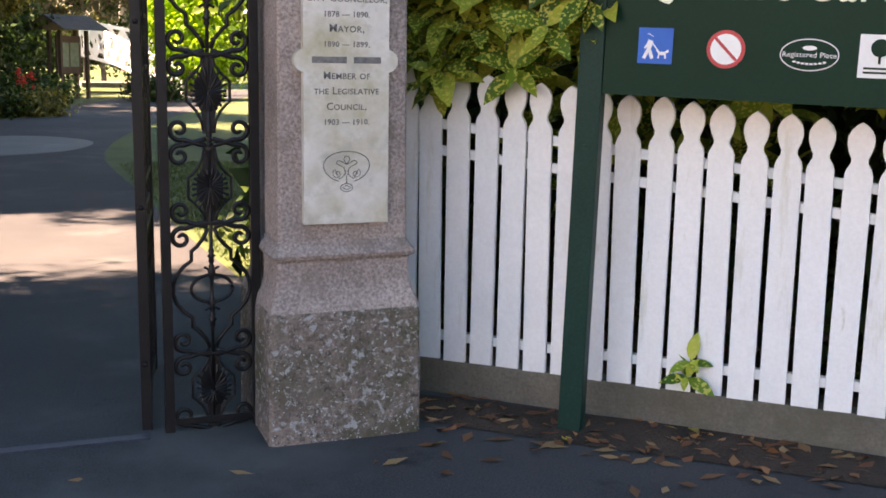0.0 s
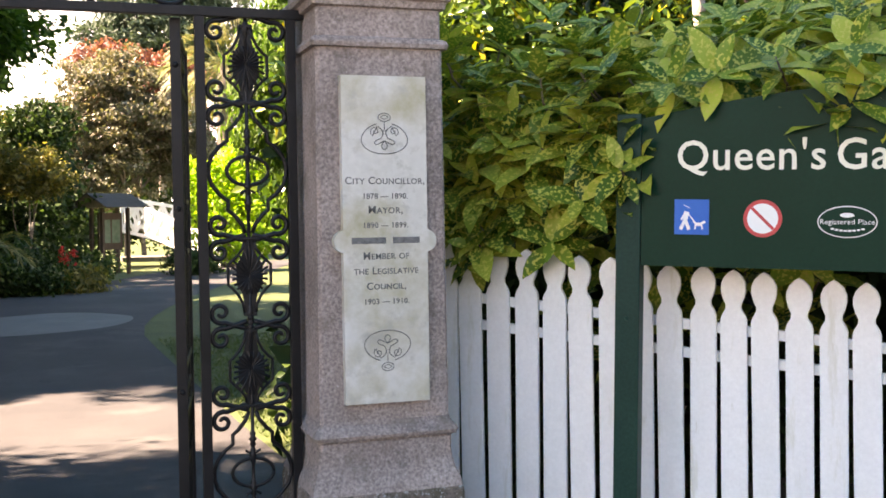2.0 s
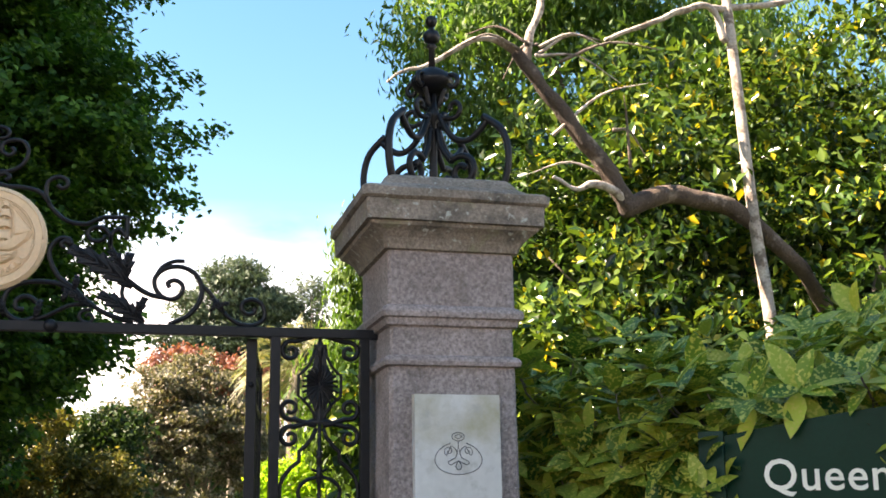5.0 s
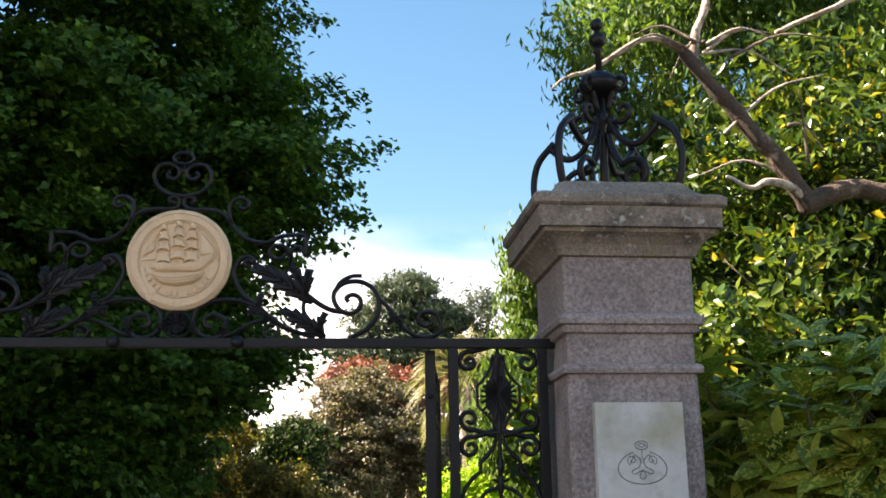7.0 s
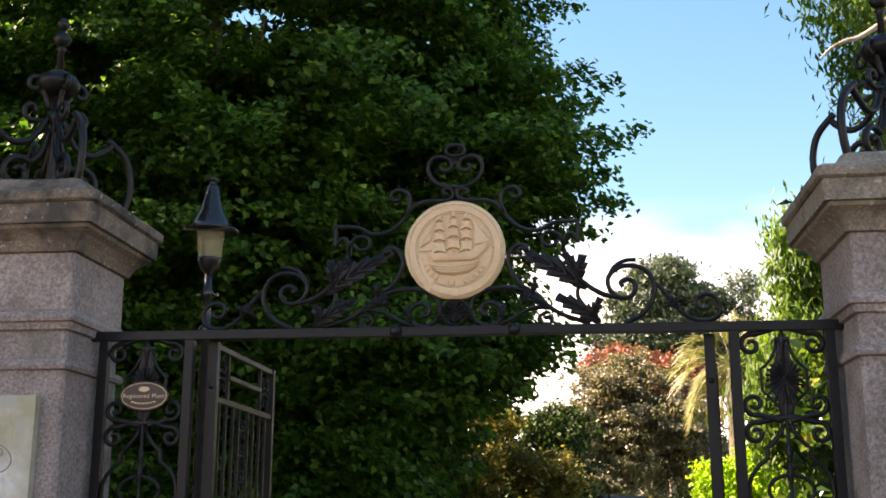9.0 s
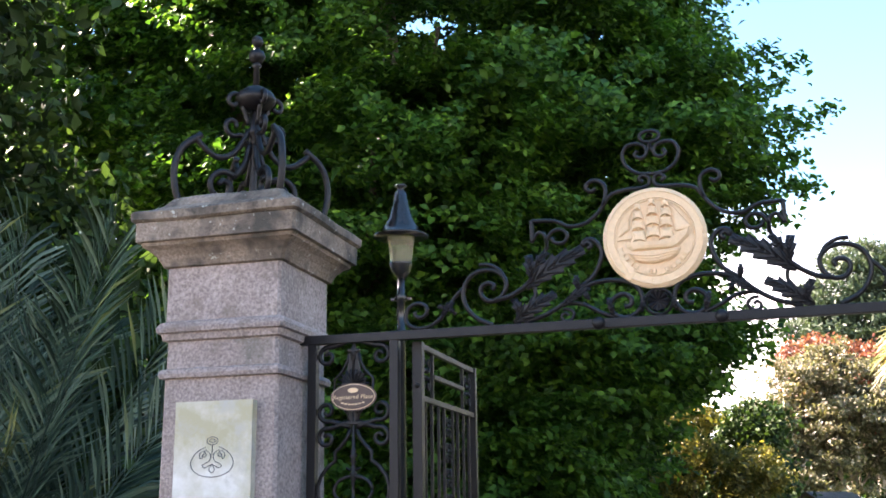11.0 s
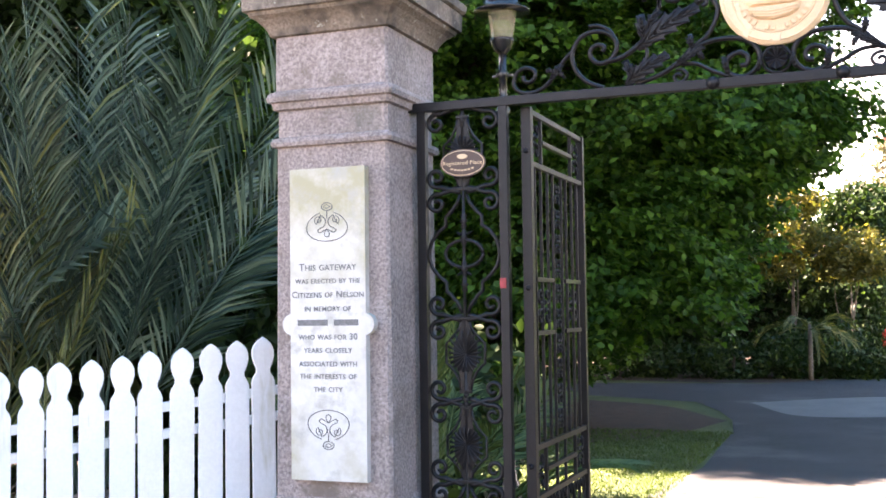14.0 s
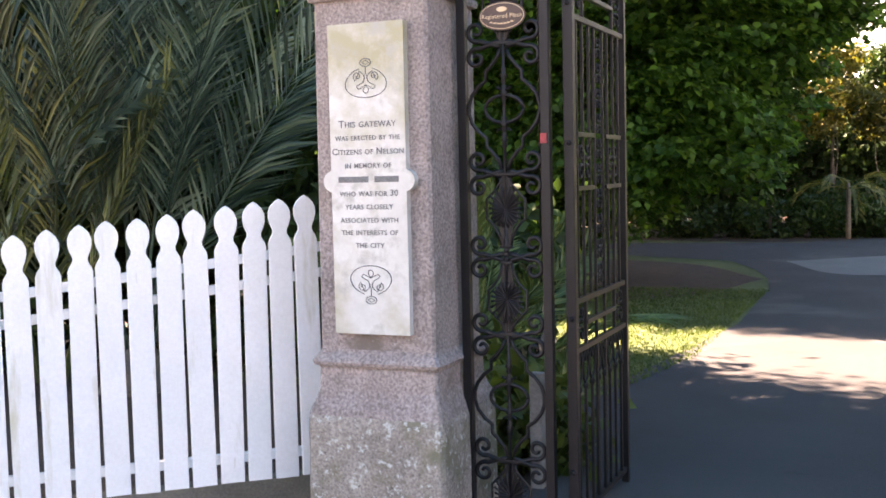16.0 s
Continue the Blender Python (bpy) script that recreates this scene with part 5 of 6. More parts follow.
palm("feather_palm", "large grey-green feather palm with arching fronds behind the fence", (-6.2, 7.0, 0), 0.25, 22, 3.6, 4, L_PALM, 0.68, (1.0, 1.52), 0.045, 0.26, 48, "feather palms", 0.027)
palm("feather_palm", "grey-green feather palm with upright fronds beside the fence", (-7.7, 6.3, 0), 0.2, 13, 3.4, 9, L_PALM, 0.66, (0.85, 1.5), 0.055, 0.16, 54, "feather palms", 0.026)
palm("feather_palm", "small palm with upright olive fronds before the large palm", (-6.3, 6.2, 0), 0.2, 6, 2.3, 14, L_OLIVEPALM, 0.6, (1.1, 1.5), 0.04, 0.08, 26, "feather palms")
palm("young_palm", "young green palm growing behind the iron side panel", (-3.3, 6.7, 0), 0.1, 12, 1.35, 21, leafy("bright_palm_leaflets", [(0.0, (0.06, 0.11, 0.03)), (1.0, (0.16, 0.20, 0.06))], 0.4, 0.3), 0.30, (0.75, 1.45), 0.07, 0.05, 30)

# ---- trees ----
tree("linden_tree", "huge dark green linden tree with leaves down to the ground", (-6.2, 16.5, 0),
     [(-6.8, 16.3, 3.6, 4.2, 3.4, 3.4), (-3.45, 15.9, 4.8, 2.3, 2.3, 2.0), (-4.0, 15.6, 3.2, 1.8, 1.8, 1.6), (-2.1, 15.6, 4.3, 1.0, 0.9, 0.75), (-3.2, 15.6, 2.9, 1.1, 1.0, 0.8), (-3.9, 15.4, 2.0, 1.3, 1.0, 0.9), (-1.75, 15.6, 5.5, 0.9, 0.8, 0.6), (-6.0, 16, 9.5, 4.6, 4.0, 4.5), (-3.0, 16.0, 7.1, 2.9, 2.8, 1.2), (-9.8, 17, 6, 4, 4, 5.5), (-6.5, 16.5, 13.5, 4.0, 3.6, 3.2),
      (-2.8, 16.2, 9.3, 1.7, 2.2, 1.9), (-11, 17, 11, 4, 4, 4), (-4.6, 14.6, 2.7, 1.6, 1.4, 1.5), (-7.5, 14.2, 3.0, 2.4, 1.5, 2.4), (-5.5, 13.9, 6.0, 2.6, 1.4, 2.2),
      (-1.6, 15.6, 7.2, 1.15, 1.2, 0.8), (-1.9, 15.8, 8.3, 0.8, 1.0, 0.7), (-1.5, 15.6, 6.3, 1.2, 1.0, 0.5), (-4.9, 15.2, 8.4, 1.7, 1.2, 1.9)],
     L_LINDEN, 17, 44, 0.14, 0.115, 0.085, radius=0.45, seed=3, droop=0.45, boughs=(960, 0.40), lay=0.85)
tree("ivied_tree", "tall dark evergreen tree standing behind the palms", (-9.2, 6.2, 0),
     [(-9.0, 5.8, 6.5, 3.0, 3.6, 3.2), (-8.2, 4.0, 10, 3.2, 3.4, 3.4), (-8.6, 7.2, 9.6, 2.8, 2.2, 4.0), (-10.5, 8.0, 5.0, 3.0, 2.2, 4.2), (-8.8, 5.2, 13.4, 3.2, 3.4, 2.4), (-7.8, 9.0, 2.6, 2.0, 1.6, 2.2)],
     L_DARK, 3000, 52, 0.32, 0.15, 0.095, radius=0.4, seed=7, inner=0.5)
tree("glossy_tree", "sunlit broadleaf tree with glossy yellow-green leaves", (6.0, 10.2, 0),
     [(3.3, 9.5, 3.7, 1.3, 1.1, 1.1), (5.1, 9.6, 3.2, 1.7, 1.0, 1.2), (7.0, 9.2, 4.0, 1.8, 1.2, 1.4), (3.8, 10.2, 5.7, 1.3, 1.2, 0.8), (6.0, 10.4, 5.6, 1.8, 1.2, 1.0), (8.0, 9.6, 6.2, 1.7, 1.4, 1.5), (2.7, 9.6, 2.6, 0.9, 0.9, 1.3), (4.2, 8.6, 2.6, 1.4, 0.7, 0.8), (6.2, 8.3, 3.0, 1.4, 0.7, 0.8), (5.6, 7.5, 3.2, 1.0, 0.4, 0.8)],
     L_GLOSSY, 11, 24, 0.13, 0.135, 0.068, radius=0.12, seed=5, boughs=(130, 0.36))
limbs = thing("bare_limbed_tree", "old tree with thick bare limbs and a pale upright stem", "tree", Matrix.Translation((4.75, 8.0, 0)))
part("stem", tube(bmesh.new(), smooth_line([(0.05, 0, -0.1), (0.0, 0, 1.8), (-0.10, 0, 3.4), (-0.17, 0, 4.2), (-0.22, 0, 5.3), (-0.30, 0, 7.0)], 6), (0.062, 0.042), 9), PALEBARK, limbs, "slim pale stem", smooth=True)
for r0, r1, mat, pts in ((0.06, 0.085, BROWNBARK, [(1.5, 0.9, 0.0), (1.3, 0.75, 2.0), (0.95, 0.5, 3.1), (0.45, 0.2, 3.7), (0.12, 0.08, 3.95), (-0.26, 0.05, 4.23), (-0.48, 0.02, 4.30), (-0.70, 0, 4.32), (-0.95, 0, 4.35), (-1.16, 0, 4.28), (-1.36, 0, 4.20)]),
                          (0.080, 0.050, BROWNBARK, [(-1.28, 0, 4.19), (-1.36, 0, 4.30), (-1.50, 0, 4.55), (-1.70, 0, 4.78), (-1.88, 0, 5.03), (-2.00, 0, 5.16), (-2.15, 0, 5.37), (-2.24, 0, 5.48)]),
                          (0.042, 0.028, PALEBARK, [(-2.15, 0, 5.36), (-2.12, 0, 5.60), (-2.0, 0, 5.95), (-2.05, 0, 6.4)]),
                          (0.036, 0.008, PALEBARK, [(-2.20, 0, 5.45), (-2.40, 0, 5.57), (-2.62, 0, 5.53), (-3.0, 0, 5.28), (-3.15, 0, 5.24), (-3.32, 0, 5.12)]),
                          (0.045, 0.012, PALEBARK, [(-1.30, 0, 4.20), (-1.45, -0.05, 4.33), (-1.66, -0.1, 4.36), (-1.80, -0.1, 4.31), (-2.0, -0.1, 4.40)]),
                          (0.034, 0.020, PALEBARK, [(-0.30, 0, 5.75), (-0.44, -0.03, 6.05), (-0.75, -0.05, 5.98), (-1.03, -0.05, 5.84), (-1.44, 0, 5.67)]),
                          (0.034, 0.022, PALEBARK, [(-0.44, -0.02, 6.05), (-0.2, 0, 6.10), (0.31, 0, 6.21), (0.8, 0, 6.5)])):
    bm = tube(bmesh.new(), smooth_line(pts, 8), (r0, r1), 10)
    for v in bm.verts:
        v.co += noise.noise_vector(v.co * 7) * 0.014
    part("limb", bm, mat, limbs, smooth=True)
for k in range(11):
    r2 = random.Random(60 + k)
    s = Vector((-2.25 + 0.4 * r2.random(), -0.05, 5.35 + 0.3 * r2.random())) if k < 7 else Vector((-2.0 + 0.8 * r2.random(), 0, 4.4 + 0.5 * r2.random()))
    e = s + Vector((r2.uniform(-1.0, 0.9), r2.uniform(-0.3, 0.3), r2.uniform(-0.25, 0.55)))
    part("twig", tube(bmesh.new(), smooth_line([s, s.lerp(e, 0.5) + Vector((0, 0, 0.12)), e], 4), (0.017, 0.004), 6), PALEBARK if k % 2 else BARK, limbs, smooth=True)
tree("dark_tree", "dark leafy tree filling the shade behind the glossy tree", (6.5, 11.8, 0),
     [(4.0, 11.6, 4.2, 1.6, 0.8, 1.3), (6.2, 11.8, 4.4, 1.8, 0.8, 1.6), (8.6, 11.6, 4.6, 1.8, 0.9, 1.8), (3.2, 11.4, 2.2, 1.0, 0.8, 1.4), (5.4, 11.4, 2.2, 1.8, 0.8, 1.4)],
     L_DARK, 900, 26, 0.24, 0.19, 0.11, radius=0.14, seed=36, inner=0.5)
tree("weeping_conifer", "tall feathery light green weeping conifer", (6.8, 14.5, 0),
     [(3.9, 14, 8.2, 1.1, 1.0, 1.1), (5.2, 14.5, 9.6, 1.8, 1.2, 1.4), (4.6, 14.2, 6.6, 1.4, 1.1, 1.3), (7.4, 14.5, 8.4, 2.2, 1.5, 2.2), (6.4, 14.5, 5.2, 2.4, 1.4, 1.6), (9.4, 14.5, 6.5, 2.2, 1.6, 3.0)],
     L_FEATHER, 2000, 40, 0.20, 0.15, 0.05, radius=0.25, seed=15, droop=1.8, inner=0.7)
tree("willow", "light green feathery willow beyond the gate", (5.0, 21, 0),
     [(4.0, 20.4, 6.4, 0.85, 0.8, 1.0), (4.5, 20.8, 5.0, 1.2, 1.0, 1.6), (3.6, 20.4, 4.2, 0.9, 0.8, 1.4), (4.6, 21, 3.0, 1.5, 1.0, 1.6), (3.3, 20.8, 3.6, 0.7, 0.6, 0.9)],
     L_FEATHER, 900, 40, 0.18, 0.17, 0.05, radius=0.18, seed=16, droop=2.5, inner=0.6)
tree("lime_shrub", "bright lime-green shrub in sunlight beyond the lawn", (5.0, 35, 0),
     [(4.3, 35, 2.6, 1.1, 0.9, 1.0), (5.7, 35, 2.4, 1.3, 1.0, 1.3), (4.9, 34.6, 1.3, 1.6, 0.9, 1.0), (5.2, 35, 3.4, 0.9, 0.7, 0.6)], L_LIME, 420, 26, 0.17, 0.18, 0.09, radius=0.07, seed=17, inner=0.5, category="shrub")
tree("blossom_tree", "olive and cream flecked tree with russet new growth on top", (2.1, 46, 0),
     [(1.9, 46, 6.2, 2.3, 2.0, 1.8), (0.7, 46, 5.0, 1.5, 1.5, 1.4), (3.4, 46, 5.4, 1.7, 1.6, 1.6), (2.0, 46, 7.4, 1.3, 1.2, 0.8), (1.7, 46, 3.4, 2.2, 1.4, 1.0), (-0.5, 46.3, 4.0, 1.3, 1.2, 1.3), (4.6, 46.3, 4.2, 1.2, 1.0, 1.4)],
     L_RHODO, 9, 30, 0.17, 0.17, 0.10, radius=0.16, seed=18, boughs=(170, 0.42))
tree("russet_tree", "russet-leaved tree showing above the blossom tree", (2.9, 48.5, 0), [(1.7, 48.5, 8.2, 1.6, 1.2, 0.7), (4.2, 48.5, 7.8, 1.4, 1.2, 0.8), (3.0, 48.6, 6.0, 2.9, 1.6, 1.8)], L_RUSSET, 300, 26, 0.25, 0.22, 0.12, radius=0.14, seed=19)
palm("distant_palm", "distant palm with golden-green drooping fronds", (4.9, 37.5, 0), 6.7, 30, 2.1, 33, L_DRYPALM, 0.75, (-0.6, 1.4), 0.20, 0.28, 26)
tree("cedar", "broad blue-green cedar in the distance", (5.6, 70, 0),
     [(5.6, 70, 16.6, 2.0, 1.8, 1.2), (4.4, 70, 14.6, 2.6, 2.0, 1.2), (7.2, 70, 14.8, 2.2, 2.0, 1.2), (3.4, 70, 12.6, 2.6, 2.0, 1.2), (6.0, 70, 12.6, 3.2, 2.4, 1.4), (5.0, 70, 10.4, 4.4, 2.6, 1.5), (8.2, 70, 10.6, 2.4, 2.0, 1.6)],
     L_CEDAR, 1300, 30, 0.40, 0.40, 0.12, radius=0.4, seed=23, inner=0.4, flatten=0.5)
tree("cedar", "small dark conifer in the distance", (10.5, 70, 0), [(10.4, 70, 15.2, 1.0, 1.0, 1.8), (10.6, 70, 11.5, 2.2, 1.8, 2.4)], L_CEDAR, 220, 26, 0.35, 0.35, 0.12, radius=0.25, seed=24)
tree("yellow_shrub_tree", "golden yellow-green small tree beyond the path", (-2.6, 30.6, 0), [(-2.4, 30.2, 4.3, 0.75, 0.7, 0.35), (-2.5, 30.0, 3.4, 0.8, 0.7, 0.4), (-2.9, 30.2, 2.7, 0.7, 0.6, 0.4)], L_YELLOW, 170, 26, 0.12, 0.14, 0.07, radius=0.06, seed=25, inner=0.5)
tree("yellow_shrub_tree", "rounded golden-leaved small tree beside the notice shelter", (-1.1, 30.8, 0), [(-1.1, 30.2, 3.1, 0.75, 0.7, 0.45), (-0.7, 30.4, 2.7, 0.6, 0.6, 0.4), (-1.5, 30.3, 2.6, 0.5, 0.5, 0.4)], L_YELLOW, 150, 26, 0.12, 0.14, 0.07, radius=0.06, seed=27, inner=0.5)
tree("border_thicket", "dark thicket of leafy stems behind the border", (-4.0, 31.4, 0), [(-5.4, 31.2, 1.3, 1.3, 0.7, 1.4), (-3.9, 31.4, 1.4, 1.2, 0.7, 1.5), (-2.6, 31.6, 1.4, 1.1, 0.7, 1.4), (-1.2, 31.8, 1.3, 1.0, 0.6, 1.2), (-0.9, 32.0, 4.1, 1.0, 0.8, 0.7), (-6.8, 31.0, 1.6, 1.4, 0.8, 1.6)], L_DARK, 760, 26, 0.20, 0.18, 0.10, radius=0.08, seed=28, inner=0.5, category="shrub")
# Dark border foliage, plus high crown masses added to block sun from the border.
tree("dark_tree", "dark leafy tree at the far border, crown enlarged to shade it", (-9.5, 27.5, 0), [(-6.6, 27.5, 8.6, 3.0, 2.4, 2.4), (-9.0, 27, 6.5, 3.4, 2.6, 3.2), (-10.8, 29.5, 6.0, 3.0, 2.6, 2.6), (-7.6, 31.5, 3.6, 2.0, 2.0, 1.6), (-7.2, 25.8, 6.4, 2.3, 2.0, 2.8), (-7.0, 28.5, 5.0, 2.4, 2.0, 2.6), (-11, 28, 4, 3.4, 2.4, 4.0), (-5.2, 29.5, 3.2, 1.8, 1.4, 1.8), (-6.8, 26.5, 2.4, 2.6, 1.0, 1.9)], L_DARK, 2800, 26, 0.34, 0.24, 0.16, radius=0.25, seed=31, inner=0.4)
# Added sun blocker, hidden by the linden; keeps the path beyond it dark.
tree("dark_tree", "hidden dark tree added behind the linden to shade the path", (-12.5, 23, 0), [(-12, 22.8, 5, 3.2, 2.4, 4.6), (-9.8, 23.2, 3.0, 2.4, 1.6, 2.8), (-12.5, 23, 9, 2.8, 2.4, 2.6), (-7.4, 21.6, 8.2, 3.4, 2.6, 3.4), (-7.0, 23.4, 6.6, 2.4, 1.6, 2.0), (-10.5, 20.5, 11, 2.6, 2.4, 3.0)], L_DARK, 1500, 26, 0.38, 0.26, 0.18, radius=0.25, seed=34, inner=0.4)
tree("undergrowth", "dark leafy undergrowth behind the picket fence", (3.2, 6.2, 0), [(1.9, 6.0, 1.0, 0.7, 0.6, 1.0), (2.9, 5.6, 1.0, 1.0, 0.8, 1.1), (4.2, 4.6, 1.0, 1.2, 0.9, 1.2), (5.6, 3.6, 1.2, 1.3, 1.0, 1.4), (3.0, 7.2, 1.1, 1.3, 0.7, 1.2), (5.0, 6.6, 1.2, 1.6, 0.8, 1.3)], L_DARK, 620, 26, 0.20, 0.19, 0.09, radius=0.05, seed=33, inner=0.6, category="shrub")
tree("undergrowth", "dark tangled undergrowth below the palms", (-7.2, 9.0, 0), [(-6.4, 8.6, 0.9, 1.8, 0.8, 1.0), (-8.6, 7.6, 1.2, 1.6, 1.2, 1.4), (-4.6, 9.4, 0.8, 1.2, 0.7, 0.9), (-6.8, 9.2, 2.0, 2.0, 0.7, 1.6), (-8.8, 8.8, 2.6, 1.6, 0.8, 2.0), (-8.6, 9.6, 4.4, 1.8, 0.8, 1.5)], L_DARK, 1100, 26, 0.22, 0.17, 0.09, radius=0.05, seed=32, inner=0.5, category="shrub")
# The two masses at z 7 are added to keep sun off the shelter.
tree("dark_shrub_tree", "dark green shrubby trees behind the border, with masses added to shade the shelter", (-3.4, 34, 0), [(-5.6, 35, 7.0, 2.4, 2.0, 3.0), (-4.1, 35.6, 7.0, 1.9, 1.8, 2.0), (-3.4, 34, 2.4, 2.2, 1.5, 2.0), (-0.9, 34.5, 2.6, 1.4, 1.2, 1.2), (-0.6, 38.5, 1.1, 1.6, 0.8, 1.3), (-3.2, 39.5, 1.6, 2.4, 1.0, 1.8), (-6.0, 33, 3.4, 2.6, 1.6, 2.8), (-2.2, 35, 3.0, 1.2, 1.2, 0.9), (0.6, 49, 1.3, 2.6, 0.8, 1.4), (5.0, 49, 1.4, 2.8, 0.8, 1.5)], L_DARK, 1700, 26, 0.30, 0.22, 0.13, radius=0.12, seed=26, inner=0.5)
for k, (x, y, r, h, m, lab) in enumerate([(-5.6, 26.2, 1.2, 0.7, L_SHRUB, "low dark green border shrub"), (-3.6, 26.0, 1.1, 0.75, L_SHRUB, "low dark green border shrub"), (-2.2, 26.3, 0.9, 0.9, L_SHRUB, "rounded green border shrub beside the path"),
                                         (-1.0, 26.4, 0.7, 0.55, L_SHRUB, "rounded green border shrub beside the path"), (0.0, 27.0, 0.6, 0.45, L_YELLOW, "low yellow-green edging shrub"), (-1.6, 28.5, 1.2, 1.1, L_SHRUB, "leafy green border shrub"),
                                         (0.2, 30.5, 0.8, 0.7, L_SHRUB, "leafy green shrub beside the notice shelter"), (3.3, 33.5, 0.7, 0.6, L_SHRUB, "leafy green shrub beside the notice shelter"), (2.0, 8.3, 0.8, 0.55, L_SHRUB, "low leafy shrub behind the picket fence"),
                                         (-2.75, 5.9, 0.28, 0.38, L_GRASS, "tuft of grassy leaves behind the iron panel")]):
    tree("border_shrub", lab, (x, y, 0), [(x, y, h * 0.55, r, r * 0.8, h * 0.6)], m, 90, 26, 0.13, 0.13, 0.07, seed=70 + k, inner=0.5, stem=True, radius=0.03, category="shrub")
tree("red_flower", "spike of small red flowers in the border", (-0.3, 27.4, 0), [(-0.3, 27.4, 0.85, 0.10, 0.10, 0.22), (-0.05, 27.6, 0.8, 0.08, 0.08, 0.2)], leafy("red_petals", [(0.0, (0.5, 0.02, 0.02)), (1.0, (0.65, 0.06, 0.05))]), 16, 10, 0.03, 0.06, 0.05, radius=0.01, seed=90, category="flower")
palm("fern", "golden-tipped tree fern frond in the border", (-1.9, 25.6, 0), 1.1, 9, 1.1, 41, L_DRYPALM, 0.22, (0.1, 0.9), 0.18, 0.05, 22)
# Out-of-view trees, added so the iron and sign board reflect less sky.
for k, (x, y) in enumerate([(-7, -21), (3, -19), (12, -21), (21, -13)]):
    tree("street_tree", "unseen leafy tree added behind the camera to darken reflections", (x, y, 0), [(x, y, 2.9, 4.6, 3.6, 1.9), (x + 1.5, y, 4.2, 3.2, 3.0, 1.2)], L_SHRUB, 260, 24, 0.6, 0.5, 0.4, radius=0.25, seed=110 + k, inner=0.5)
rngw = np.random.default_rng(99)
blobs = [(-70 + 10 * k + rngw.uniform(-2, 2), 96 + rngw.uniform(-4, 4), 3.0, 7, 4, 4.5 + rngw.uniform(-1, 2)) for k in range(16)]
pw, nw = crown_points(blobs, 1500, 18, 0.9, rngw, 0.4)
pw[:, 2] = np.maximum(pw[:, 2], 0.1)
vw, fw = leaf_mesh(pw, nw, 1.1, 0.8, rngw)
tagged(leaves_object("far_woods", vw, fw, L_DARK, None, "dark belt of woodland closing the garden", "stuff"), category="woods")

# ---- notice shelter and white footbridge ----
kiosk = thing("notice_shelter", "small timber notice shelter with a gabled board roof", "notice shelter", pose(1.05, 35, 0, 0, 0, 48))
for x in (-0.58, 0.58):
    for y in (-0.2, 0.2):
        part("post", boxed(x - 0.05, x + 0.05, y - 0.05, y + 0.05, -0.02, 2.0, bevel=0.008), TIMBER, kiosk)
part("notice_panel", boxed(-0.53, 0.53, -0.03, 0.03, 0.75, 1.85, bevel=0.006), TIMBER, kiosk)
part("notice", boxed(-0.42, -0.02, -0.036, -0.031, 0.95, 1.65), NOTICE, kiosk, "faded green notice")
part("notice", boxed(0.05, 0.42, -0.036, -0.031, 0.95, 1.65), NOTICE, kiosk, "faded green notice")
for s in (-1, 1):
    for k in range(5):
        bm = boxed(-1.0, 1.0, 0, 0.17, -0.012, 0.012, bevel=0.003)
        bmesh.ops.rotate(bm, verts=bm.verts[:], cent=(0, 0, 0), matrix=Matrix.Rotation(radians(28), 3, "X"))
        bmesh.ops.translate(bm, verts=bm.verts[:], vec=(0, -0.72 + 0.145 * k, 2.02 + 0.078 * k + 0.006 * k))
        if s > 0:
            bmesh.ops.rotate(bm, verts=bm.verts[:], cent=(0, 0, 0), matrix=Matrix.Rotation(radians(180), 3, "Z"))
        part("roof_board", bm, ROOFING, kiosk)
bridge = thing("white_footbridge", "white painted wooden footbridge with lattice railings", "footbridge", Matrix.Translation((3.2, 40, 0)))
part("deck", boxed(-1.6, 2.2, -0.9, 0.9, 0.2, 0.35, bevel=0.01), CONCRETE, bridge)


def lattice(a, b, h):
    a, b = Vector(a), Vector(b)
    for z in (0.0, h):
        part("handrail", tube(bmesh.new(), [a + Vector((0, 0, z)), b + Vector((0, 0, z))], 0.085, 4), PICKET, bridge)
    n = max(3, round((b - a).length / 0.42))
    for k in range(n + 1):
        p = a.lerp(b, k / n)
        part("baluster", tube(bmesh.new(), [p, p + Vector((0, 0, h + 0.08))], 0.055, 4), PICKET, bridge)
        if k < n:
            q = a.lerp(b, (k + 1) / n)
            part("lattice_bar", tube(bmesh.new(), [p, q + Vector((0, 0, h))], 0.075, 4), PICKET, bridge)
            part("lattice_bar", tube(bmesh.new(), [p + Vector((0, 0, h)), q], 0.075, 4), PICKET, bridge)


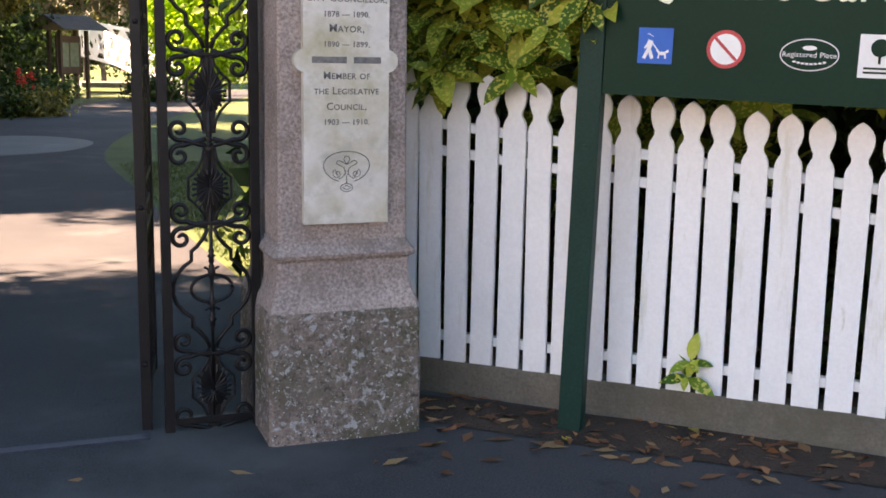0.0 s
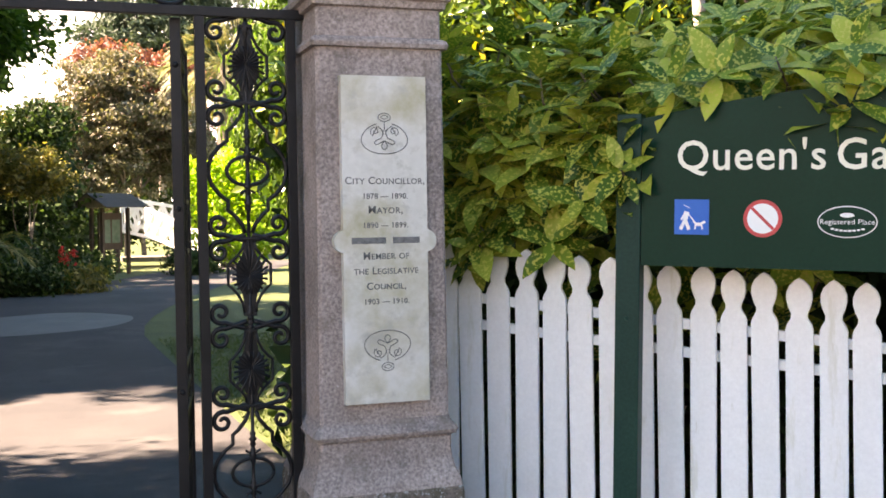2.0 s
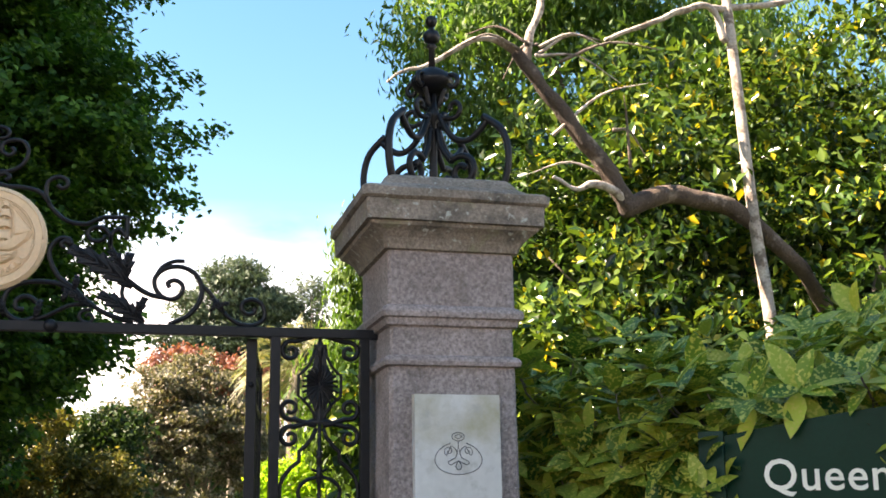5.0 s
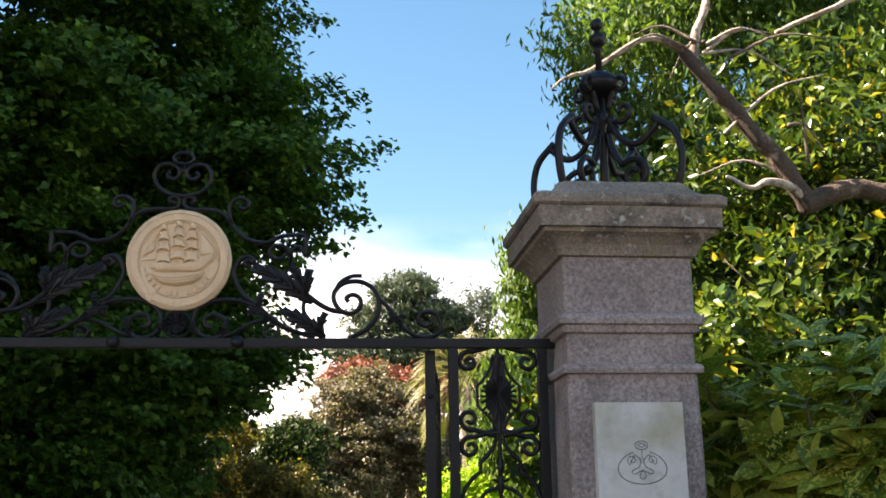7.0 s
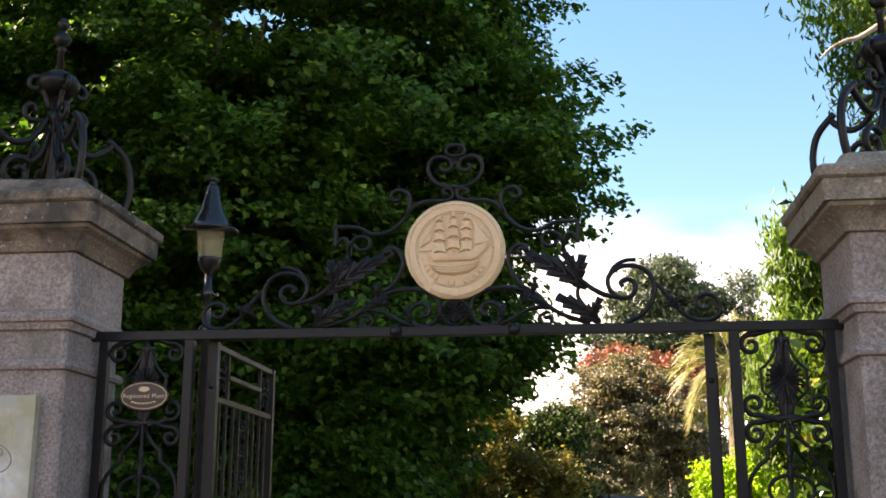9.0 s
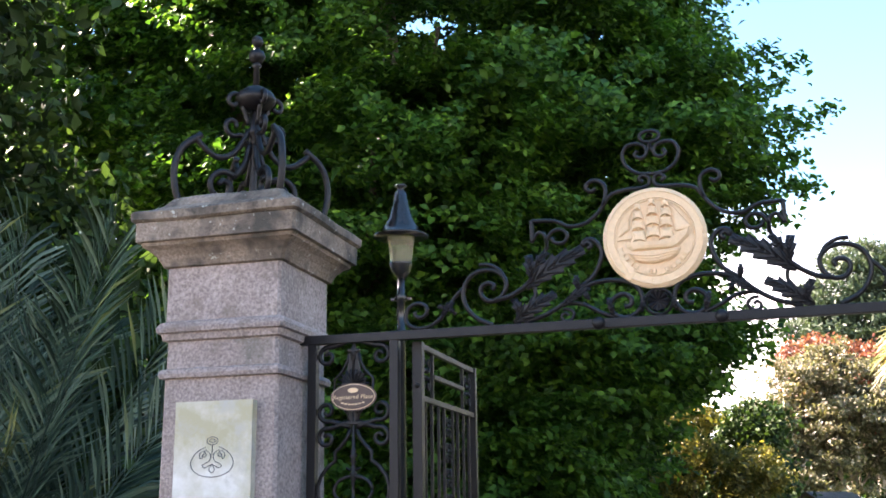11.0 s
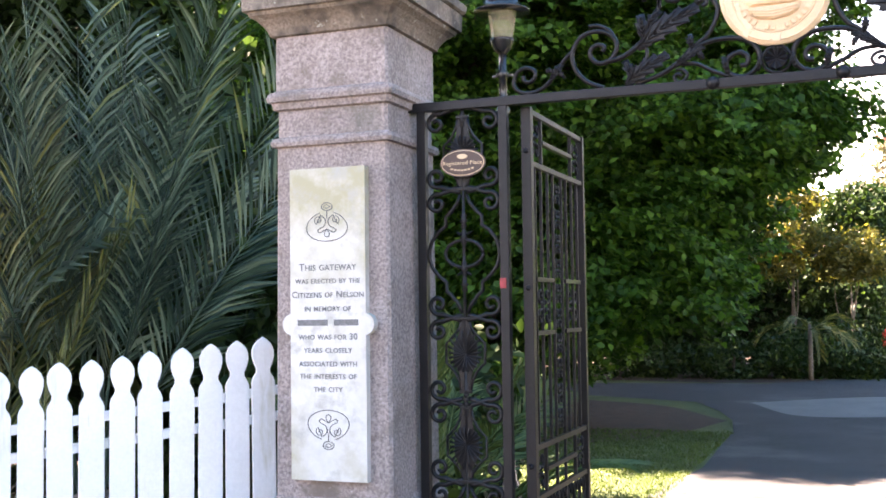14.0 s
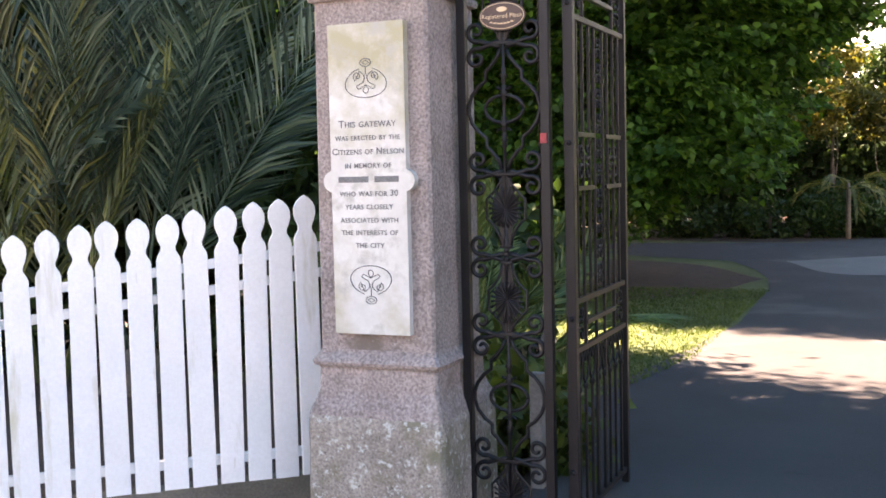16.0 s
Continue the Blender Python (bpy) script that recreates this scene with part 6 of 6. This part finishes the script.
lattice((-1.5, 1.0, 1.25), (0.3, 1.0, 0.75), 0.95)
lattice((-1.3, 2.2, 1.45), (0.9, 2.2, 1.05), 0.95)
lattice((-0.8, -1.0, 1.15), (1.4, -3.0, 0.02), 0.85)

# ---- small things on the ground ----
rngf = np.random.default_rng(44)
hx = math.cos(radians(-43.5)), math.sin(radians(-43.5))
pf = []
for _ in range(210):
    s, o = rngf.uniform(-0.1, 2.3), -abs(rngf.normal()) * 0.32 - 0.03
    pf.append((1.30 + hx[0] * s - hx[1] * o, 5.06 + hx[1] * s + hx[0] * o, 0.010))
for _ in range(26):
    pf.append((rngf.uniform(-2.2, 2.2), rngf.uniform(3.0, 4.4), 0.008))
pf = np.array([p for p in pf if not (abs(p[0] - RX) < 0.37 and abs(p[1] - PILLAR_Y) < 0.36)])
vf, ff = leaf_mesh(pf, np.tile([0, 0, 1.0], (len(pf), 1)), 0.105, 0.042, rngf, 0.30)
vf = vf.reshape(-1, 4, 3)
vf[:, :, 2] = 0.006 + (vf[:, :, 2] - vf[:, :, 2].min(axis=1)[:, None]) * 0.22
tagged(leaves_object("fallen_leaves", vf.reshape(-1, 3), ff, L_FALLEN, None, "dry brown fallen leaves along the fence kerb", "stuff"), category="leaves")


def turf(name, n, inside, x0, x1, y0, y1, seed):
    rng = np.random.default_rng(seed)
    p = np.stack([rng.uniform(x0, x1, n), rng.uniform(y0, y1, n), np.zeros(n)], axis=1)
    p = p[[inside(a, b) for a, b in p[:, :2]]]
    d = rng.normal(size=(len(p), 3)) * 0.35 + [0, 0, 1]
    v, f = leaf_blades(p, d, rng.normal(size=(len(p), 3)) + [0, 0, 0.2], rng.uniform(0.03, 0.07, len(p)), np.full(len(p), 0.010))
    tagged(leaves_object(name, v, f, L_GRASS, None, "short mown grass beside the path", "stuff"), category="grass")


turf("lawn_grass", 26000, lambda x, y: x < -2.35 - 0.35 * max(0, 9.6 - y) * 0.5, -6.0, -2.3, 7.5, 15.0, 51)
turf("lawn_grass", 14000, lambda x, y: x > 1.15 - 0.04 * (y - 7), 0.9, 3.4, 7.6, 16.0, 52)
